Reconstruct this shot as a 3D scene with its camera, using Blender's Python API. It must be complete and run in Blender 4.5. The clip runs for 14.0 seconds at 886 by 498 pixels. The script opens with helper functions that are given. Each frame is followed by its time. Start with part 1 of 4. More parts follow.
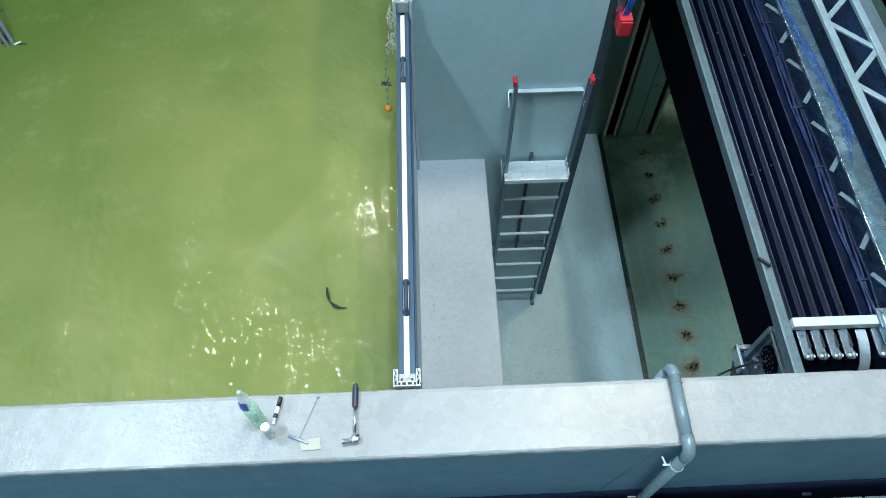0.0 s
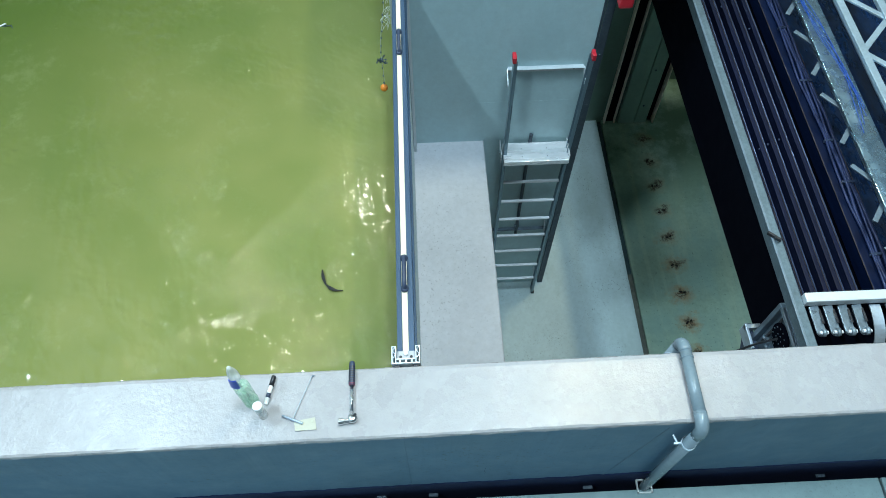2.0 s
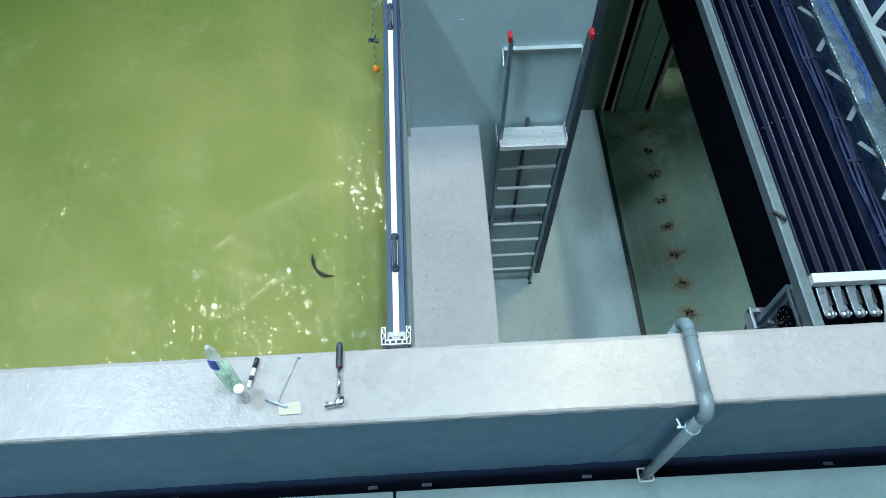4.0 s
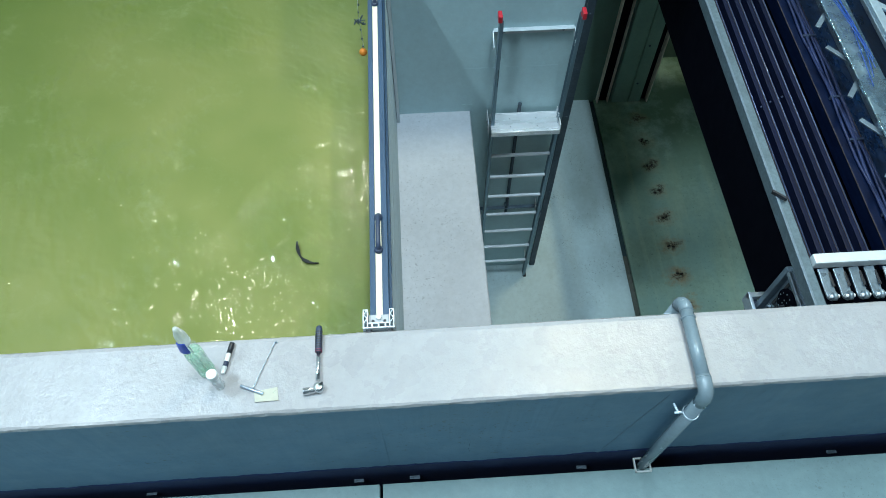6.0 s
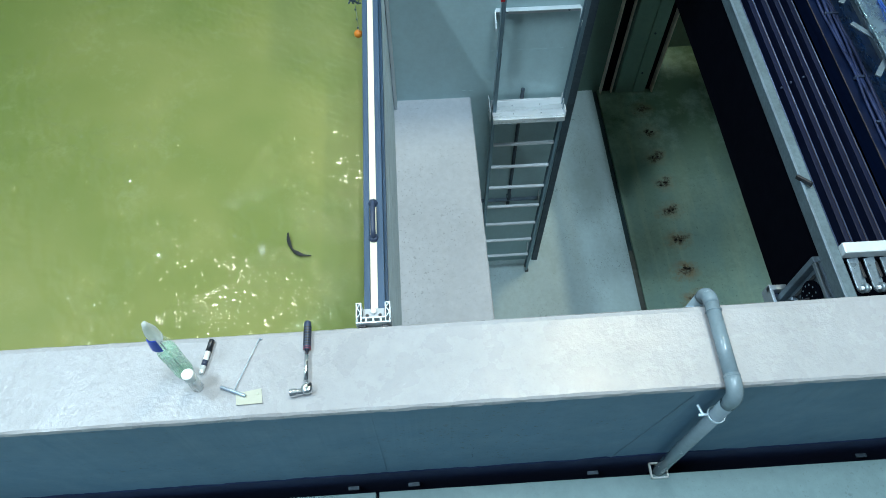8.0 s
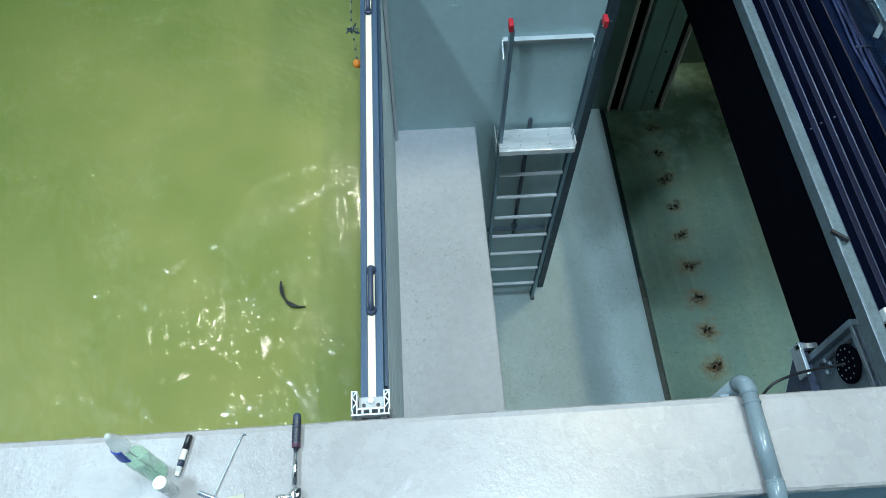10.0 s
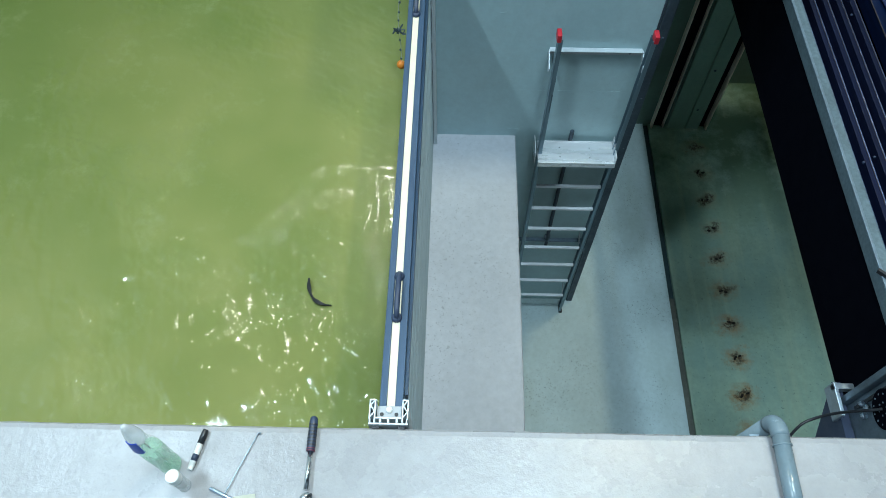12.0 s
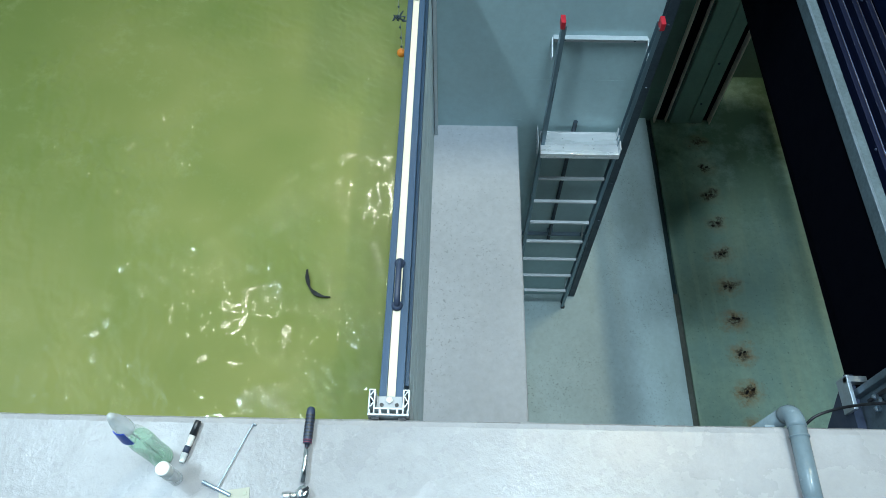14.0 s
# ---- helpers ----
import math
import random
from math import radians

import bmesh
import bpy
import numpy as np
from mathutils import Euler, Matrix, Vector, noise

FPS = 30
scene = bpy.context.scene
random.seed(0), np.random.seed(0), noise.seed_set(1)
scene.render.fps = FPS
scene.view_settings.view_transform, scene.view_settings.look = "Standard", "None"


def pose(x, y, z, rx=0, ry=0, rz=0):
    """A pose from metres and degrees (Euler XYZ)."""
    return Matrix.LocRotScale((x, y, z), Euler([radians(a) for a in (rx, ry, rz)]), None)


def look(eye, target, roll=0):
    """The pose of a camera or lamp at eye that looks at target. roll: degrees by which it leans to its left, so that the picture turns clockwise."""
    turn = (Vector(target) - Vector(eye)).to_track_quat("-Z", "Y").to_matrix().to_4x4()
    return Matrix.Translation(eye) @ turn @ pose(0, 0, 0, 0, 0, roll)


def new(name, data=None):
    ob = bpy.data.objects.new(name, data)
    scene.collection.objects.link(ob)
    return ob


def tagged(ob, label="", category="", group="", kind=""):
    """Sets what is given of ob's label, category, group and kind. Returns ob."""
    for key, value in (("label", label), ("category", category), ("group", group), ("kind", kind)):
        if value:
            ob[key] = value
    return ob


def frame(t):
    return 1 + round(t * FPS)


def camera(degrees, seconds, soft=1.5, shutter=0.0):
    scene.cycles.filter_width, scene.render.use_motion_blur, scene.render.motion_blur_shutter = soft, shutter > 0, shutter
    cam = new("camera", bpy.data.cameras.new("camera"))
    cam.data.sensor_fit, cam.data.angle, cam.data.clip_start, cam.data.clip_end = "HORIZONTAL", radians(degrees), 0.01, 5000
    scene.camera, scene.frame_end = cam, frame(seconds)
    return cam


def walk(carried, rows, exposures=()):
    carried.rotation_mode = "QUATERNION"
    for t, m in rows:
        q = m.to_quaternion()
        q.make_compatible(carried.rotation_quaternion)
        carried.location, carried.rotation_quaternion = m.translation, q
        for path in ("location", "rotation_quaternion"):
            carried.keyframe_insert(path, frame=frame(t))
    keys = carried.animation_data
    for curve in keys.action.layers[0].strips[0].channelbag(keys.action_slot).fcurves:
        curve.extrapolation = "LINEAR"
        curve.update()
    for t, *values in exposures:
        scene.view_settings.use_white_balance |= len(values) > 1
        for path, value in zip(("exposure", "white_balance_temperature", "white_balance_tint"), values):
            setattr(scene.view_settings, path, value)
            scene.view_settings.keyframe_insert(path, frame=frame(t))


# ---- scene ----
cam = camera(63.4, 14.0, soft=0.9)
PATH = [
    (0, (-0.07, -0.125, 3.349), (-0.034, 0.898, 1.631), -0.2),
    (0.5, (-0.078, -0.139, 3.314), (-0.041, 0.885, 1.596), -0.3),
    (1, (-0.085, -0.151, 3.258), (-0.045, 0.872, 1.54), -0.3),
    (1.5, (-0.083, -0.153, 3.219), (-0.041, 0.868, 1.5), -0.3),
    (2, (-0.081, -0.152, 3.188), (-0.037, 0.869, 1.468), -0.3),
    (2.5, (-0.082, -0.153, 3.152), (-0.036, 0.868, 1.433), -0.3),
    (3, (-0.083, -0.155, 3.114), (-0.036, 0.865, 1.394), -0.3),
    (5.5, (-0.015, -0.168, 2.926), (0.039, 0.85, 1.205), -0.2),
    (6, (-0.015, -0.166, 2.891), (0.041, 0.853, 1.171), -0.3),
    (6.5, (-0.017, -0.163, 2.845), (0.04, 0.855, 1.124), -0.2),
    (7, (-0.016, -0.165, 2.785), (0.041, 0.852, 1.063), -0.3),
    (7.5, (-0.018, -0.15, 2.73), (0.041, 0.868, 1.009), -0.2),
    (8, (-0.017, -0.084, 2.684), (0.042, 0.931, 0.962), -0.3),
    (8.5, (-0.018, 0.005, 2.644), (0.042, 1.021, 0.923), -0.3),
    (11, (-0.007, 0.285, 2.586), (0.035, 1.306, 0.867), -0.4),
    (11.5, (-0.009, 0.276, 2.578), (-0.008, 1.3, 0.86), -0.3),
    (12, (-0.011, 0.273, 2.58), (-0.04, 1.296, 0.861), -0.2),
    (12.5, (-0.015, 0.277, 2.567), (-0.044, 1.301, 0.849), -0.2),
    (13, (-0.019, 0.281, 2.542), (-0.048, 1.306, 0.825), -0.2),
    (13.5, (-0.02, 0.281, 2.517), (-0.048, 1.305, 0.799), -0.2),
    (14, (-0.016, 0.275, 2.492), (-0.046, 1.298, 0.774), -0.3),
]
walk(cam, [(t, look(eye, target, roll)) for t, eye, target, roll in PATH],
     [(0.0, -0.28), (8.5, -0.31), (11.0, -0.44), (14.0, -0.46)])

# ---- world, light and exposure ----
world = bpy.data.worlds.new("hall_world")
scene.world = world
world.use_nodes = True
world.node_tree.nodes["Background"].inputs[0].default_value = (0.55, 0.75, 0.9, 1)
world.node_tree.nodes["Background"].inputs[1].default_value = 0.12


def unseen_lamp(x, y, power, colour, w=0.35, h=1.5, z=8.9):
    lamp = bpy.data.lights.new("unseen_lamp", "AREA")
    lamp.shape, lamp.size, lamp.size_y, lamp.energy, lamp.color = "RECTANGLE", w, h, power, colour
    ob = new("unseen_lamp", lamp)
    ob.matrix_world = pose(x, y, z)
    return ob


COOL, WARM, PALE = (0.65, 0.87, 1.0), (1.0, 0.94, 0.64), (1.0, 0.98, 0.84)
# the row over the tank
unseen_lamp(-5.5, 3.35, 930, COOL, 0.3, 1.5, 12.0)
unseen_lamp(-3.85, -0.9, 470, COOL, 0.25, 1.2)
unseen_lamp(-4.0, 6.2, 62, PALE, 0.12, 0.7)
unseen_lamp(-2.8, 7.3, 54, PALE, 0.12, 0.7)
unseen_lamp(-2.4, 5.4, 54, PALE, 0.12, 0.6)
unseen_lamp(-1.5, 8.6, 85, PALE, 0.12, 0.9)
# the row over the channel, with added lights where no lamp is known
unseen_lamp(2.4, 3.9, 350, WARM, 0.3, 0.9)
# added light that lifts the far channel floor
unseen_lamp(3.2, 9.5, 160, COOL, 0.35, 1.5)
unseen_lamp(1.6, 0.75, 240, COOL, 0.35, 1.5)
unseen_lamp(0.7, 0.95, 570, COOL, 0.35, 1.5)
# added fill light for the machine and truss
unseen_lamp(4.9, 3.6, 120, COOL, 0.7, 1.5)


# ---- materials ----
def shader(name):
    m = bpy.data.materials.new(name)
    m.use_nodes = True
    return m, m.node_tree, m.node_tree.nodes["Principled BSDF"]


def node(tree, kind, **values):
    n = tree.nodes.new(kind)
    for key, value in values.items():
        n.inputs[key].default_value = value
    return n


def coords(tree):
    return tree.nodes.new("ShaderNodeTexCoord").outputs["Object"]


def noise_tex(tree, scale, detail=5.0, rough=0.6, stretch=None):
    n = node(tree, "ShaderNodeTexNoise", Scale=scale, Detail=detail, Roughness=rough)
    src = coords(tree)
    if stretch:
        mp = node(tree, "ShaderNodeMapping", Scale=stretch)
        tree.links.new(src, mp.inputs["Vector"])
        src = mp.outputs["Vector"]
    tree.links.new(src, n.inputs["Vector"])
    return n.outputs["Fac"]


def ramp(tree, fac, stops):
    r = tree.nodes.new("ShaderNodeValToRGB")
    while len(r.color_ramp.elements) < len(stops):
        r.color_ramp.elements.new(0.5)
    for e, (p, c) in zip(r.color_ramp.elements, stops):
        e.position = p
        e.color = (*c, 1) if isinstance(c, tuple) else (c, c, c, 1)
    tree.links.new(fac, r.inputs["Fac"])
    return r.outputs["Color"]


def mix(tree, kind, fac, a, b):
    n = tree.nodes.new("ShaderNodeMix")
    n.data_type, n.blend_type = "RGBA", kind
    for i, v in ((0, fac), (6, a), (7, b)):
        if isinstance(v, bpy.types.NodeSocket):
            tree.links.new(v, n.inputs[i])
        elif i == 0:
            n.inputs[0].default_value = v
        else:
            n.inputs[i].default_value = (*v, 1) if isinstance(v, tuple) else (v, v, v, 1)
    return n.outputs[2]


def bump(tree, bsdf, fac, strength, distance, before=None):
    b = node(tree, "ShaderNodeBump", Strength=strength, Distance=distance)
    tree.links.new(fac, b.inputs["Height"])
    if before:
        tree.links.new(before, b.inputs["Normal"])
    tree.links.new(b.outputs["Normal"], bsdf.inputs["Normal"])
    return b.outputs["Normal"]


def concrete(name, base, rough=0.6, vary=0.16, speck=0.0, relief=0.35, gloss_vary=0.1, stain=None, stain_amount=0.0):
    m, t, b = shader(name)
    big = ramp(t, noise_tex(t, 1.3, 4), [(0.3, 1 - vary), (0.7, 1 + vary * 0.35)])
    fine = ramp(t, noise_tex(t, 26, 6, 0.7), [(0.3, 1 - vary * 0.7), (0.7, 1.04)])
    c = mix(t, "MULTIPLY", 1.0, base, big)
    c = mix(t, "MULTIPLY", 1.0, c, fine)
    if stain:
        s = ramp(t, noise_tex(t, 2.2, 7, 0.65, (1, 0.45, 0.35)), [(0.48, 0.0), (0.72, 1.0)])
        scaled = mix(t, "MULTIPLY", 1.0, s, stain_amount)
        c = mix(t, "MIX", scaled, c, stain)
    if speck:
        dots = ramp(t, noise_tex(t, 85, 2, 0.5), [(0.0, 1.0), (0.31, 1.0), (0.355, 0.0)])
        flakes = ramp(t, noise_tex(t, 42, 4, 0.65), [(0.0, 1.0), (0.33, 1.0), (0.37, 0.0)])
        dots = mix(t, "LIGHTEN", 1.0, dots, flakes)
        where = ramp(t, noise_tex(t, 1.7, 3), [(0.42, 0.0), (0.6, 1.0)])
        c = mix(t, "MIX", mix(t, "MULTIPLY", 1.0, mix(t, "MULTIPLY", 1.0, dots, where), speck), c, (0.06, 0.075, 0.07))
    t.links.new(c, b.inputs["Base Color"])
    r = ramp(t, noise_tex(t, 7, 5), [(0.3, rough - gloss_vary), (0.7, rough + gloss_vary)])
    t.links.new(r, b.inputs["Roughness"])
    n1 = bump(t, b, noise_tex(t, 30, 6, 0.65), relief, 0.0035)
    bump(t, b, noise_tex(t, 110, 3, 0.6), relief, 0.0018, n1)
    return m


def metal(name, base, rough=0.35, metallic=1.0, vary=0.12, brushed=(1, 1, 1), relief=0.04):
    m, t, b = shader(name)
    v = ramp(t, noise_tex(t, 9, 5, 0.6, brushed), [(0.3, 1 - vary), (0.7, 1 + vary * 0.3)])
    f = ramp(t, noise_tex(t, 60, 4, 0.6, brushed), [(0.35, 1 - vary * 0.8), (0.6, 1.0)])
    c = mix(t, "MULTIPLY", 1.0, mix(t, "MULTIPLY", 1.0, base, v), f)
    t.links.new(c, b.inputs["Base Color"])
    b.inputs["Metallic"].default_value = metallic
    t.links.new(ramp(t, noise_tex(t, 14, 5, 0.6, brushed), [(0.3, max(0.05, rough - 0.1)), (0.7, rough + 0.1)]), b.inputs["Roughness"])
    bump(t, b, noise_tex(t, 90, 4, 0.6, brushed), relief, 0.002)
    return m


def plastic(name, base, rough=0.4, vary=0.08):
    return metal(name, base, rough, 0.0, vary)


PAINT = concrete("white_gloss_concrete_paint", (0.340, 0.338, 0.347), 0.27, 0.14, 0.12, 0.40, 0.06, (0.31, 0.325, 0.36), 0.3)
PAINT.node_tree.nodes["Principled BSDF"].inputs["Specular IOR Level"].default_value = 0.42
# the parapet's own paint on its front face, with the shade mixed in
FACESHADE = concrete("blue_grey_shaded_face", (0.10, 0.20, 0.30), 0.5, 0.12, 0.6, 0.10, 0.08, (0.09, 0.16, 0.21), 0.35)
WALLPAINT = concrete("grey_green_wall_paint", (0.46, 0.64, 0.67), 0.55, 0.10, 0.06, 0.2, 0.08, (0.36, 0.52, 0.56), 0.4)
SLAB = concrete("pale_bare_concrete", (0.53, 0.555, 0.60), 0.75, 0.16, 0.35, 0.4, 0.1, (0.45, 0.48, 0.52), 0.4)
PITFLOOR = concrete("grey_green_pit_concrete", (0.47, 0.59, 0.61), 0.6, 0.16, 0.6, 0.3, 0.1, (0.27, 0.34, 0.30), 0.45)
FARWALL = concrete("dark_green_wall_concrete", (0.12, 0.20, 0.165), 0.6, 0.2, 0.3, 0.3, 0.1, (0.09, 0.13, 0.11), 0.7)
PLATE = concrete("grey_green_walkway_plate", (0.225, 0.33, 0.335), 0.6, 0.14, 0.3, 0.4)
# near-black navy: shade at the parapet foot and in the trench, also the crack
DARK = concrete("navy_shade_and_crack", (0.006, 0.020, 0.085), 0.8, 0.3)
HALLFLOOR = concrete("dark_hall_floor_concrete", (0.15, 0.17, 0.18), 0.7, 0.2)
HALL = concrete("hall_wall_plaster", (0.56, 0.61, 0.64), 0.8, 0.1)
HALLDARK = concrete("dark_low_bounce_wall", (0.11, 0.13, 0.15), 0.8, 0.2)
ROOF = concrete("dark_low_bounce_roof", (0.13, 0.15, 0.17), 0.7, 0.2)


def channel_floor_material():
    """Green-grey floor with long pale streaks and a row of rust stains."""
    m, t, b = shader("stained_green_channel_floor")
    c = mix(t, "MULTIPLY", 1.0, (0.37, 0.53, 0.41), ramp(t, noise_tex(t, 1.1, 5), [(0.3, 0.7), (0.7, 1.15)]))
    c = mix(t, "MULTIPLY", 1.0, c, ramp(t, noise_tex(t, 20, 6, 0.7), [(0.3, 0.82), (0.7, 1.05)]))
    teal = ramp(t, noise_tex(t, 2.3, 6, 0.6, (1, 0.6, 1)), [(0.44, 0.0), (0.62, 0.55)])
    c = mix(t, "MIX", teal, c, (0.24, 0.40, 0.37))
    streak = ramp(t, noise_tex(t, 3.0, 4, 0.5, (3.2, 0.22, 1)), [(0.52, 0.0), (0.70, 0.38)])
    c = mix(t, "MIX", streak, c, (0.48, 0.58, 0.40))
    # dark green patches that grow stronger towards the far end
    dark_patch = ramp(t, noise_tex(t, 1.6, 7, 0.7), [(0.36, 0.0), (0.55, 0.9)])
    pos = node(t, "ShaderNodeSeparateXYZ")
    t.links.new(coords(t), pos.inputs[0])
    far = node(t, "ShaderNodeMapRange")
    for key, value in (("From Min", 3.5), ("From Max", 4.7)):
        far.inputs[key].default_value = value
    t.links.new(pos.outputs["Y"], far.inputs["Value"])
    c = mix(t, "MIX", mix(t, "MULTIPLY", 1.0, dark_patch, far.outputs["Result"]), c, (0.075, 0.15, 0.085))
    flakes = ramp(t, noise_tex(t, 34, 5, 0.7), [(0.0, 0.7), (0.34, 0.5), (0.39, 0.0)])
    c = mix(t, "MIX", flakes, c, (0.08, 0.13, 0.115))
    # rust: one blot every 0.32 m along the line of anchors
    warp = node(t, "ShaderNodeTexNoise", Scale=9.0, Detail=6.0, Roughness=0.7)
    t.links.new(coords(t), warp.inputs["Vector"])

    def op(kind, a, bb, c3=None):
        n = t.nodes.new("ShaderNodeMath")
        n.operation = kind
        for i, v in enumerate((a, bb) if c3 is None else (a, bb, c3)):
            if isinstance(v, bpy.types.NodeSocket):
                t.links.new(v, n.inputs[i])
            else:
                n.inputs[i].default_value = v
        return n.outputs[0]

    ws = op("MULTIPLY", op("SUBTRACT", warp.outputs["Fac"], 0.5), 0.30)
    dx = op("ADD", op("SUBTRACT", pos.outputs["X"], 2.372), ws)
    cell = op("SUBTRACT", op("MODULO", op("SUBTRACT", op("ADD", pos.outputs["Y"], 9.6), 2.29 + 0.16), 0.32), 0.16)
    dy = op("ADD", cell, op("MULTIPLY", ws, 0.8))
    d = op("SQRT", op("ADD", op("MULTIPLY", op("MULTIPLY", dx, dx), 0.7), op("MULTIPLY", dy, dy)), 0.0)
    halo = ramp(t, d, [(0.0, 1.0), (0.06, 0.75), (0.13, 0.0)])
    halo = mix(t, "MULTIPLY", 1.0, halo, ramp(t, noise_tex(t, 16, 6, 0.7), [(0.35, 0.25), (0.6, 1.0)]))
    core = ramp(t, d, [(0.0, 0.97), (0.036, 0.85), (0.062, 0.0)])
    core = mix(t, "MULTIPLY", 1.0, core, ramp(t, noise_tex(t, 38, 5, 0.7), [(0.40, 0.2), (0.52, 1.0)]))
    age = node(t, "ShaderNodeMapRange")
    for key, value in (("From Min", 2.2), ("From Max", 4.0), ("To Min", 1.0), ("To Max", 0.3)):
        age.inputs[key].default_value = value
    t.links.new(pos.outputs["Y"], age.inputs["Value"])
    c = mix(t, "MIX", mix(t, "MULTIPLY", 1.0, halo, age.outputs["Result"]), c, (0.36, 0.15, 0.02))
    c = mix(t, "MIX", core, c, (0.04, 0.022, 0.009))
    t.links.new(c, b.inputs["Base Color"])
    t.links.new(ramp(t, noise_tex(t, 4, 5), [(0.3, 0.35), (0.7, 0.6)]), b.inputs["Roughness"])
    bump(t, b, noise_tex(t, 35, 6, 0.65), 0.25, 0.005)
    return m


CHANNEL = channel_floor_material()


def water_material():
    m, t, b = shader("murky_green_water")
    c = mix(t, "MIX", ramp(t, noise_tex(t, 0.8, 3), [(0.35, 0.0), (0.65, 1.0)]), (0.162, 0.192, 0.058), (0.244, 0.246, 0.088))
    # weaker light towards the far left corner, put into the water colour
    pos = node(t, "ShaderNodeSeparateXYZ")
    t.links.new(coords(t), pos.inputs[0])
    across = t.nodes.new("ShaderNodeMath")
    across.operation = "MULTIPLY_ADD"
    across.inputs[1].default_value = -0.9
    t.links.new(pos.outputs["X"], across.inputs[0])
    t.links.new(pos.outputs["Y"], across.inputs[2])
    corner_dim = node(t, "ShaderNodeMapRange")
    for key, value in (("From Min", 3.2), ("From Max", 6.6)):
        corner_dim.inputs[key].default_value = value
    t.links.new(across.outputs[0], corner_dim.inputs["Value"])
    c = mix(t, "MIX", corner_dim.outputs["Result"], c, (0.068, 0.105, 0.018))
    wisps = ramp(t, noise_tex(t, 4.6, 12, 0.82), [(0.54, 0.0), (0.80, 0.24)])
    c = mix(t, "MIX", wisps, c, (0.37, 0.41, 0.24))
    t.links.new(c, b.inputs["Base Color"])
    # the silt below scatters evenly; the skin of the water mirrors, broken by wavelets in patches
    b.inputs["Roughness"].default_value = 1.0
    b.inputs["Specular IOR Level"].default_value = 0.0
    b.inputs["Coat Weight"].default_value = 1.0
    b.inputs["Coat Roughness"].default_value = 0.012
    b.inputs["Coat IOR"].default_value = 1.33
    up = node(t, "ShaderNodeCombineXYZ", Z=1.0)
    t.links.new(up.outputs[0], b.inputs["Normal"])
    last = None
    for scale, stretch, deep in ((40.0, (1, 0.75, 1), 0.0005), (110.0, (1, 1, 1), 0.0002)):
        n = node(t, "ShaderNodeBump", Strength=1.0, Distance=deep)
        t.links.new(noise_tex(t, scale, 1.5, 0.45, stretch), n.inputs["Height"])
        if last:
            t.links.new(last, n.inputs["Normal"])
        last = n.outputs["Normal"]
    t.links.new(last, b.inputs["Coat Normal"])
    return m


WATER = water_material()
STEEL = metal("brushed_stainless", (0.50, 0.61, 0.72), 0.32, 1.0, 0.15, (1, 0.1, 1))
ALU = metal("dull_aluminium", (0.58, 0.67, 0.74), 0.42, 0.85, 0.12)
ALUWHITE = metal("white_anodised_aluminium", (0.62, 0.68, 0.71), 0.4, 0.25, 0.06)
BEAMSTEEL = metal("blue_grey_beam_steel", (0.135, 0.195, 0.23), 0.5, 0.45, 0.25)
TRUSSMETAL = metal("blue_grey_truss_aluminium", (0.38, 0.50, 0.58), 0.4, 0.5, 0.15)
TRAYMETAL = metal("rippled_polished_stainless", (0.36, 0.52, 0.62), 0.26, 0.9, 0.1)
bump(TRAYMETAL.node_tree, TRAYMETAL.node_tree.nodes["Principled BSDF"], noise_tex(TRAYMETAL.node_tree, 5, 1, 0.4), 0.9, 0.03)
RAIL = metal("blue_grey_rail_aluminium", (0.20, 0.30, 0.36), 0.34, 0.55, 0.12, (1, 1, 0.1))
RUNG = metal("bright_rung_aluminium", (0.80, 0.84, 0.88), 0.34, 0.2, 0.08, (0.1, 1, 1))
PLATFORM = metal("bright_brushed_platform_aluminium", (0.80, 0.82, 0.84), 0.30, 0.45, 0.10, (0.15, 1, 1))
ARMSTEEL = metal("worn_arm_steel", (0.26, 0.33, 0.38), 0.35, 0.5, 0.3)
DULLSTEEL = metal("dull_galvanised_steel", (0.19, 0.26, 0.32), 0.5, 0.7, 0.2)
DARKSTEEL = metal("dark_grey_steel", (0.07, 0.10, 0.13), 0.5, 0.4, 0.25)
DAMDARK = metal("slate_anodised_aluminium", (0.045, 0.09, 0.16), 0.4, 0.4, 0.15, (1, 0.1, 1))
DAMFACE = metal("grey_barrier_aluminium", (0.36, 0.44, 0.47), 0.45, 0.4, 0.15, (1, 0.1, 1))
CREAM = plastic("cream_seal_strip", (0.66, 0.61, 0.47), 0.45, 0.05)
RIB = metal("black_blue_rubber_strip", (0.0025, 0.008, 0.032), 0.42, 0.0, 0.3, (1, 0.06, 1), 0.1)
RIB.node_tree.nodes["Principled BSDF"].inputs["Specular IOR Level"].default_value = 0.2
BELT = metal("grey_violet_rubber", (0.0055, 0.009, 0.030), 0.42, 0.0, 0.35, (1, 0.06, 1), 0.1)
BELT.node_tree.nodes["Principled BSDF"].inputs["Specular IOR Level"].default_value = 0.18
LIP = metal("blue_grey_highlight_and_teeth", (0.09, 0.13, 0.24), 0.35, 0.4, 0.4, (1, 0.3, 1), 0.1)
WORNEDGE = metal("worn_brown_edge", (0.11, 0.085, 0.085), 0.55, 0.0, 0.7, (1, 0.25, 1), 0.1)
NAVYSHEET = metal("dark_blue_glossy_sheet", (0.003, 0.022, 0.075), 0.3, 0.0, 0.7, (1, 0.4, 1), 0.3)
RIBDARK = plastic("matt_black_rubber_and_shade", (0.0015, 0.002, 0.005), 0.9)
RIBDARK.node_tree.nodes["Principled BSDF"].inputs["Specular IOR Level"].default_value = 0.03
BLACK = plastic("black_plastic", (0.015, 0.017, 0.022), 0.4)
